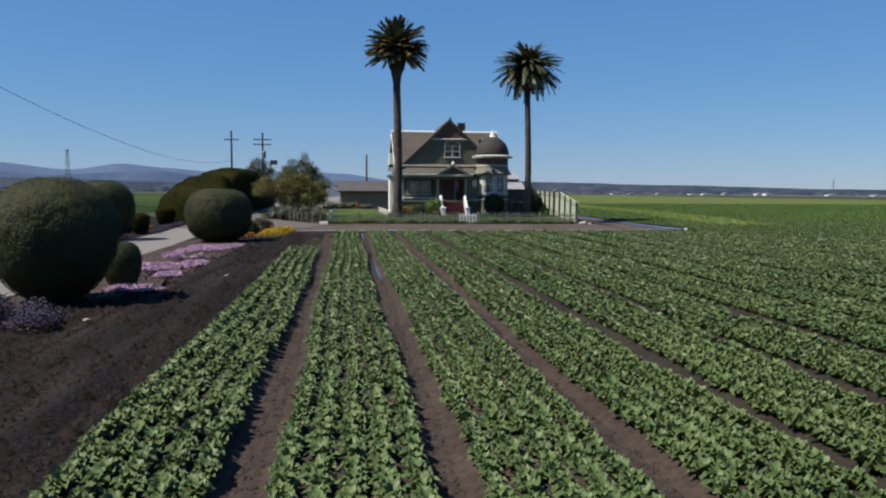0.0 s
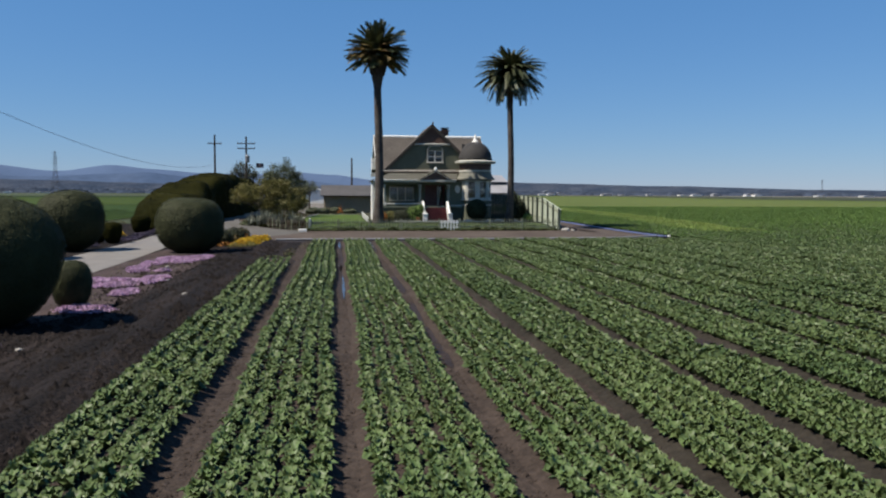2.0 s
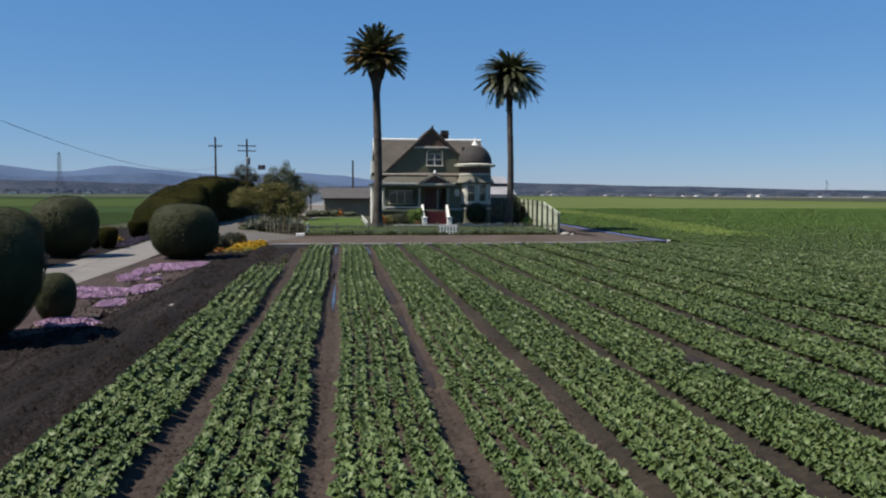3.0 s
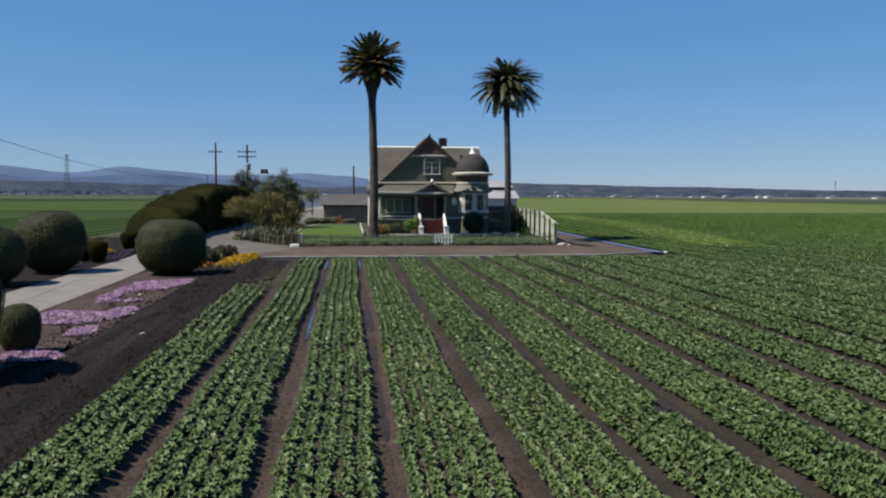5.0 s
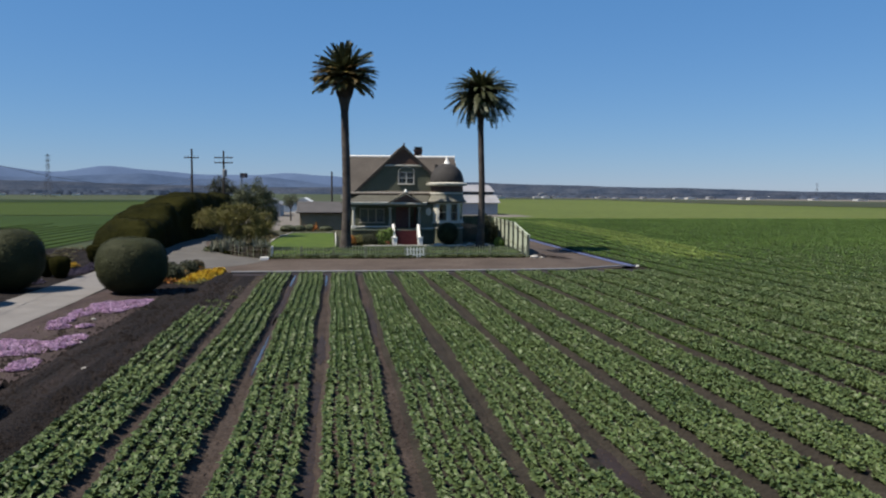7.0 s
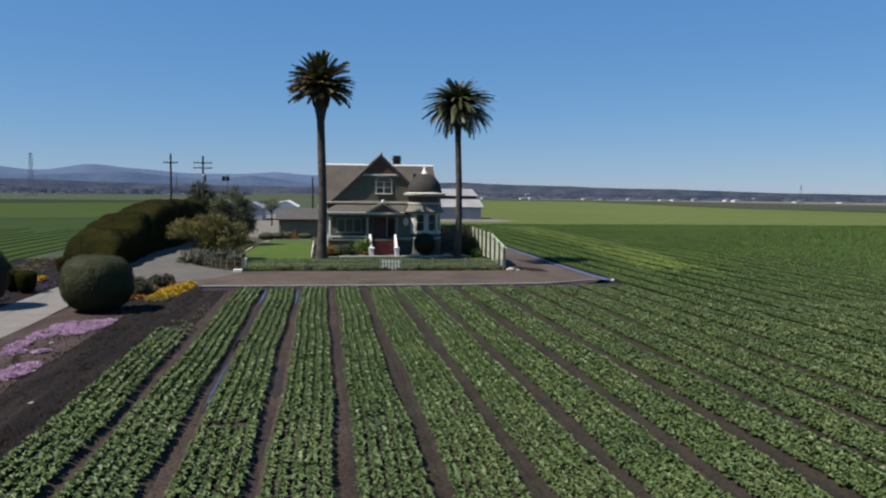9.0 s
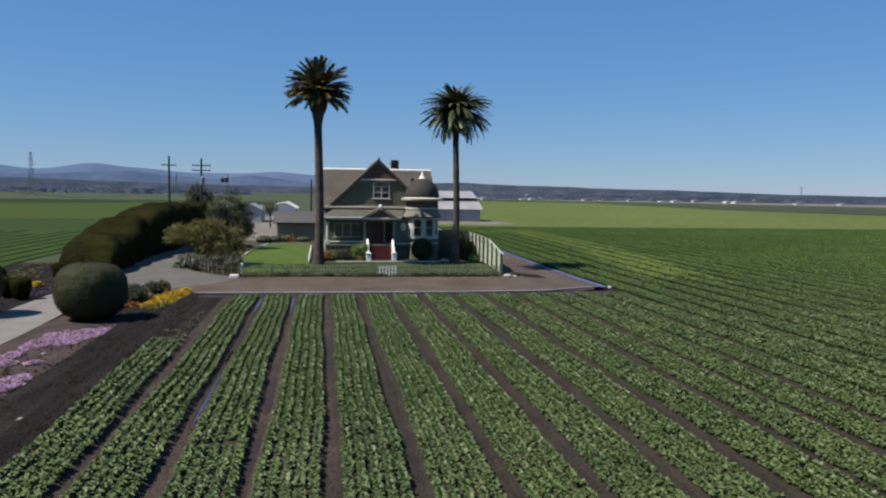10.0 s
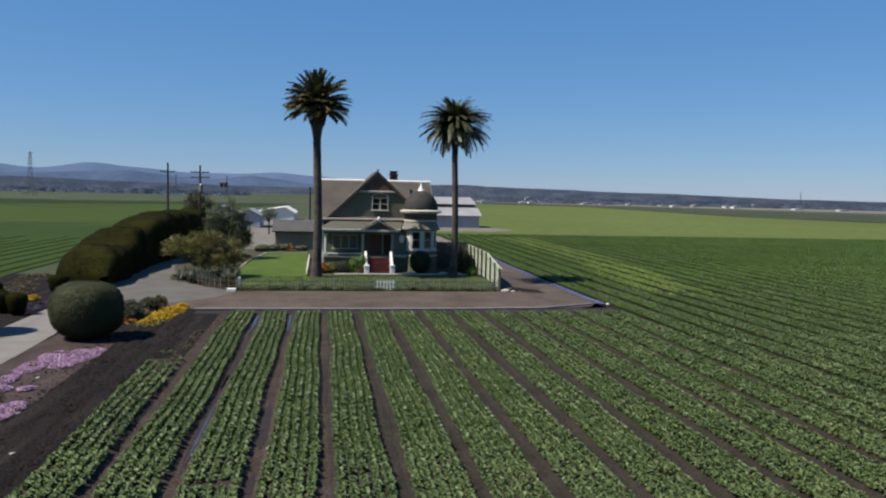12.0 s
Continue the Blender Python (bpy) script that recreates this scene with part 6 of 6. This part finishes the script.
def scatter(name, pts, templates, material, label, big=1.0):
    """Many plants in one mesh, each turned and scaled by chance."""
    V, Fc, o = [], [], 0
    pick = rng.integers(0, len(templates), len(pts))
    for k, (tv, tf) in enumerate(templates):
        p = pts[pick == k]
        if not len(p):
            continue
        a, s = rng.uniform(0, 2 * math.pi, len(p)), rng.uniform(0.82, 1.14, len(p)) * big
        c, sn = np.cos(a) * s, np.sin(a) * s
        x = tv[None, :, 0] * c[:, None] - tv[None, :, 1] * sn[:, None] + p[:, None, 0]
        y = tv[None, :, 0] * sn[:, None] + tv[None, :, 1] * c[:, None] + p[:, None, 1]
        z = tv[None, :, 2] * s[:, None] * rng.uniform(0.85, 1.15, (len(p), 1)) + p[:, None, 2]
        V.append(np.stack([x, y, z], 2).reshape(-1, 3))
        Fc.append((tf[None] + (np.arange(len(p)) * len(tv))[:, None, None] + o).reshape(-1, 4))
        o += len(p) * len(tv)
    return tagged(raw(name, np.concatenate(V), np.concatenate(Fc), material, smooth=True), label, "crop", "", "stuff")


BEDTOP = 0.075
LINES = (-0.66, -0.33, 0.0, 0.33, 0.66)


def wander(xc, y):
    """Slow sideways drift of the planting lines, as a drill leaves it."""
    bend = -0.13 * np.clip((xc - 2.5) / 4.0, 0, 1) * np.clip((27.0 - y) / 10.0, 0, 1)   # the eastern lines bow a little towards their near ends
    return bend + 0.045 * np.sin(y * 0.23 + xc * 1.7) + 0.03 * np.sin(y * 0.61 + xc * 0.9)


def bed_points(xc, y0, y1, step, lines, jitter=0.02, skip=0.02):
    out = []
    for dx in lines:
        ys = np.arange(y0, y1, step)
        ys = ys + rng.normal(0, step * 0.14, len(ys))
        xs = xc + dx + wander(xc, ys) + rng.normal(0, jitter, len(ys))
        out.append(np.stack([xs, ys, np.array([gz(q, xc) for q in ys]) + BEDTOP - 0.01], 1))
    p = np.concatenate(out)
    return p[rng.uniform(0, 1, len(p)) > skip]


def bed_soil(name, xc, y0, y1, dy):
    """A raised soil bed with crumbling shoulders."""
    prof = [(-0.97, -0.05), (-0.86, 0.0), (-0.72, BEDTOP - 0.01), (-0.3, BEDTOP), (0.3, BEDTOP), (0.72, BEDTOP - 0.01), (0.86, 0.0), (0.97, -0.05)]
    ys = sorted({*np.arange(y0, y1, dy).tolist(), y1, *[b for b in (60, 64, 68, 72, 75, 76, 160) if y0 < b < y1]})
    v = [(xc + float(wander(xc, y)) + x + 0.05 * noise.noise(Vector((xc, y * 0.9, x))), y, gz(y, xc) + z + 0.03 * noise.noise(Vector((x * 3 + xc, y * 1.3, 5)))) for y in ys for x, z in prof]
    f = [(i * 8 + k, i * 8 + k + 1, i * 8 + k + 9, i * 8 + k + 8) for i in range(len(ys) - 1) for k in range(7)]
    return tagged(raw(name, v, f, FURROW if xc < 5.0 else GREYFURROW if xc < 26.5 else SHADESOIL, smooth=True), "raised brown soil bed planted with leafy crops", "planting bed", "planting beds", "structure")


def canopy(name, xc, y0, y1, base, material, label, dy=1.2, wide=1.0):
    """The closed leaf canopy of a far bed, overhanging its own foot."""
    prof = [(-0.45, -0.04), (-0.68, 0.09), (-0.62, 0.125), (-0.3, 0.14), (0.0, 0.125), (0.3, 0.14), (0.62, 0.125), (0.68, 0.09), (0.45, -0.04)]
    n = len(prof)
    ys = np.append(np.arange(y0, y1, dy), y1)
    v = [(xc + float(wander(xc, y)) + x * wide + 0.06 * noise.noise(Vector((xc, y * 0.9, x))), y, gz(y, xc) + base + z * (1 + 0.3 * noise.noise(Vector((x * 4 + xc, y * 1.7, 2))))) for y in ys for x, z in prof]
    f = [(i * n + k, i * n + k + 1, i * n + k + n + 1, i * n + k + n) for i in range(len(ys) - 1) for k in range(n - 1)]
    return tagged(raw(name, v, f, material), label, "crop", "", "stuff")


near0, near1, far2, behind = [], [], [], []
NB = 62
NEAR = 15.5   # up to here the plants have full leaves
MID = 48.0   # beyond this a bed is a closed canopy, coloured dark as shade, under loose leaves
for b in range(NB):
    xc = FIRST - PITCH / 2 + PITCH * b + (0.25 if b > 8 else 0.12 if b == 8 else 0.0)   # the next pass of the planter stands off a little
    y1 = 42.0 if b == 0 else (57.4 if xc < 26.5 else 158.0)
    y0 = -12.0
    ystart = max(y0, (xc - 14) / 0.78)
    if ystart > y1:
        continue
    bed_soil("planting_bed", xc, max(-12.5, ystart - 3), y1 + 0.2, 0.5 if xc < 24 else 2.5)
    split = min(y1, NEAR)
    full = max(6.6, (xc - 6.5) / 0.74)   # beds are planted in full detail from here on
    last = min(y1, 58.0 if y1 < 60 else MID)
    if ystart < min(full, last):
        behind.append(bed_points(xc, ystart, min(full, last), 0.25, LINES))
    if full < split:
        near0.append(bed_points(xc, full, split, 0.21, LINES))
    if max(full, NEAR) < last:
        near1.append(bed_points(xc, max(full, NEAR), last, 0.21, LINES, 0.014))
    if max(full, 27.0) < last and b > 0:
        # dark sheet under the plants; its colour gives the gaps their shade
        canopy("crop_canopy", xc, max(full, 27.0), last, BEDTOP - 0.11, CROPSHADE, "leaf canopy of a far crop bed, coloured dark as shade", 1.2, 1.08)
    if y1 > 62:
        if max(ystart, MID) < y1:
            canopy("crop_canopy", xc, max(ystart, MID), y1, BEDTOP - 0.02, CROPSHADE, "leaf canopy of a far crop bed, coloured dark as shade", 1.2, 1.08)
        lo = max(ystart, MID)
        if lo < 95:
            if lo < 64:
                far2.append(bed_points(xc, lo, 64, 0.28, [q * 0.88 for q in LINES], 0.03) + np.array((0, 0, 0.11)))
            far2.append(bed_points(xc, max(lo, 64), 95, 0.33, LINES, 0.05) + np.array((0, 0, 0.10)))
        far2.append(bed_points(xc, max(lo, 95), y1, 0.54, (-0.64, -0.32, 0.0, 0.32, 0.64), 0.06) + np.array((0, 0, 0.10)))
near0, near1, far2 = np.concatenate(near0), np.concatenate(near1), np.concatenate(far2)
for k in range(34):
    canopy("crop_row", -23.4 - PITCH * k, 42 + 1.2 * k, 128 + 7 * math.sin(k * 1.7), -0.04, FIELDLEFT, "row of low green crop behind the hedge", 3.0, 0.85)
# a step in the planting across one bed, and a bare wet spot at a furrow's edge
bare = (np.abs(near1[:, 0] - 1.73) < 0.95) & (np.abs(near1[:, 1] - 24.75) < 0.17)
near1 = near1[~bare]
near1 = near1[~((np.abs(near1[:, 0] - 8.7) < 0.25) & (np.abs(near1[:, 1] - 17.35) < 0.42))]
# the first bed thins out towards its end
edge = (near1[:, 0] < FIRST) & (near1[:, 1] > 37.5)
tail, near1 = near1[edge], near1[~edge]
tail = tail[rng.uniform(0, 1, len(tail)) > np.clip((tail[:, 1] - 39.2 - 0.35 * (tail[:, 0] - FIRST + 1.0)) / 3.6, 0.0, 0.8)]
# single plants along a stretch of three beds
own = (near0[:, 0] > -1.4) & (near0[:, 0] < 4.9) & (near0[:, 1] > 6.2) & (near0[:, 1] < 11.6)
single, near0 = near0[own], near0[~own]
far2 = far2[~((far2[:, 0] > 33.3) & (far2[:, 0] < 38.7) & (far2[:, 1] > 66.8) & (far2[:, 1] < 69.6) & (rng.uniform(0, 1, len(far2)) < 0.55))]
yel_x = 31.5 + np.clip((far2[:, 1] - 68) / 36, 0, 1) * 4.0   # its western edge runs off slightly from the rows
yel = (far2[:, 0] > yel_x) & (far2[:, 0] < yel_x + 6.5) & (far2[:, 1] > 66) & (far2[:, 1] < 146) & (rng.uniform(0, 1, len(far2)) < np.clip((far2[:, 0] - yel_x) / 1.6, 0.3, 1) * np.clip((far2[:, 1] - 62) / 10, 0.3, 0.95))
behind = np.concatenate(behind)
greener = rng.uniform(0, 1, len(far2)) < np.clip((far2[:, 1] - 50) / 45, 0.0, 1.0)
ROWS = "dense rows of green leafy vegetables in soil beds"
scatter("crop_edge", behind, LODB, CROP, ROWS)
scatter("crop_near", near0, LOD0, CROP, ROWS)
scatter("crop_middle", near1[near1[:, 1] < 28], LOD1, CROP, ROWS, 1.08)
scatter("crop_middle", near1[near1[:, 1] >= 28], LOD1B, CROP, ROWS, 1.08)
scatter("crop_edge", tail, LOD1, CROP, ROWS, 0.92)
scatter("crop_far", far2[~yel & ~greener], LOD2, CROP, "green leafy crop rows stretching into the distance", 0.95)
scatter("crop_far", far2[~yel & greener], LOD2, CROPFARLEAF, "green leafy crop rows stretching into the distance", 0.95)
scatter("crop_yellowing", far2[yel], LOD2, CROPYELLOW, "yellowing patch of leafy crop", 1.0)
plant_meshes = []
for k, (tv, tf) in enumerate(LOD0):
    ob = raw("crop_plant", tv, tf, CROP, smooth=True)
    plant_meshes.append(ob.data)
    bpy.data.objects.remove(ob)
for i, p in enumerate(single[:300]):
    ob = tagged(new("crop_plant", plant_meshes[i % 6]), "green leafy vegetable plant growing in a soil bed", "crop plant", "single crop plants")
    ob.location = p
    ob.rotation_euler = (0, 0, float(rng.uniform(0, 6.28)))
    s = float(rng.uniform(0.85, 1.2))
    ob.scale = (s, s, s)
if len(single) > 300:
    scatter("crop_edge", single[300:], LOD0, CROP, "dense rows of green leafy vegetables in soil beds")


def streak(name, label, x, y0, y1, w, material, z=0.0, seed=1.0):
    ys = np.linspace(y0, y1, 24)
    v, f = [], []
    for i, y in enumerate(ys):
        k = math.sin(math.pi * (i + 0.3) / 23.6) ** 0.7 * (0.7 + 0.6 * noise.noise(Vector((y * 0.7, seed, 0))))
        v += [(x - w * k, y, gz(y) + z), (x + w * k, y, gz(y) + z)]
        if i:
            f.append((2 * i - 2, 2 * i - 1, 2 * i + 1, 2 * i))
    return tagged(raw(name, v, f, material), label, "puddle", "irrigation puddles", "structure")


for x, y0, y1, w in ((0.68, 27.5, 38.2, 0.17), (0.68, 50.0, 58.0, 0.16), (2.78, 48.5, 58.0, 0.15), (2.78, 22.8, 25.3, 0.2), (9.02, 16.9, 17.9, 0.36), (6.98, 10.4, 12.6, 0.16), (2.78, 29.0, 33.2, 0.17), (2.78, 17.0, 20.5, 0.2), (0.68, 37.0, 49.0, 0.12), (4.88, 34.0, 41.0, 0.13)):
    streak("wet_furrow", "dark wet soil in a furrow between beds", x, y0 - 0.8, y1 + 0.8, w + 0.09, WETSOIL, -0.022, x + y0)
for x, y0, y1, w in ((0.74, 26.8, 34.2, 0.075), (0.64, 50.6, 57.6, 0.1), (2.74, 50.5, 57.5, 0.08)):
    streak("puddle", "standing irrigation water in a furrow", x, y0, y1, w, WATER, -0.012, x)
# clods on the bare strip and in the furrows
v, f = [], []
tet = np.array([(0, 0, 1), (1, 0, -0.3), (-0.5, 0.87, -0.3), (-0.5, -0.87, -0.3)])
n, bare_n = 26000, 18000
cx = np.concatenate([rng.uniform(-7.6, -2.9, bare_n), FIRST + PITCH * rng.integers(0, 8, n - bare_n) + rng.normal(0, 0.16, n - bare_n)])
cy = np.concatenate([4 + 54 * rng.uniform(0, 1, bare_n) ** 1.7, 5 + 50 * rng.uniform(0, 1, n - bare_n) ** 1.6])
cs = rng.gamma(2.0, 0.013, n) + 0.012
cs[:bare_n] *= rng.choice([1.0, 1.6, 2.6], bare_n, p=[0.6, 0.3, 0.1])
cs[bare_n:] *= 0.6
cz = np.full(n, -0.02)
cz[:bare_n] = np.interp(cx[:bare_n], [-6.1, -5.7, -5.4, -5.0, -4.75, -4.25, -3.7], [-0.03, 0.03, -0.02, 0.04, -0.02, 0.08, -0.03])
cv = tet[None] * cs[:, None, None] * rng.uniform(0.6, 1.4, (n, 4, 3)) * np.array((1, 1, 0.7)) + np.stack([cx, cy, cz], 1)[:, None, :]
cf = np.array([(0, 1, 2), (0, 2, 3), (0, 3, 1)])[None] + (np.arange(n) * 4)[:, None, None]
tagged(raw("soil_clods", cv[:bare_n].reshape(-1, 3), cf[:bare_n].reshape(-1, 3), SOIL), "loose dark soil clods on bare earth", "soil", "", "stuff")
tagged(raw("furrow_clods", cv[bare_n:].reshape(-1, 3), cf[:n - bare_n].reshape(-1, 3), FURROW), "loose brown soil clods in the furrows", "soil", "", "stuff")
# tyre-worn ridge along the first bed
ys = np.arange(2, 59, 0.22)
prof = [(-6.1, -0.04), (-5.85, 0.03), (-5.65, 0.05), (-5.4, -0.01), (-5.2, 0.04), (-4.95, 0.06), (-4.75, -0.01), (-4.5, 0.06), (-4.25, 0.11), (-3.95, 0.04), (-3.7, -0.04)]
v = [(x + 0.12 * noise.noise(Vector((y * 0.4, x, 1))), y, z + (0.04 * noise.noise(Vector((x * 2, y * 0.8, 7))) + 0.03 * noise.noise(Vector((x * 5, y * 2.6, 3)))) * (z > 0)) for y in ys for x, z in prof]
f = [(i * 11 + k, i * 11 + k + 1, i * 11 + k + 12, i * 11 + k + 11) for i in range(len(ys) - 1) for k in range(10)]
tagged(raw("soil_ridge", v, f, SOIL, smooth=True), "low ridge of dark tilled soil beside the crop", "soil", "", "structure")
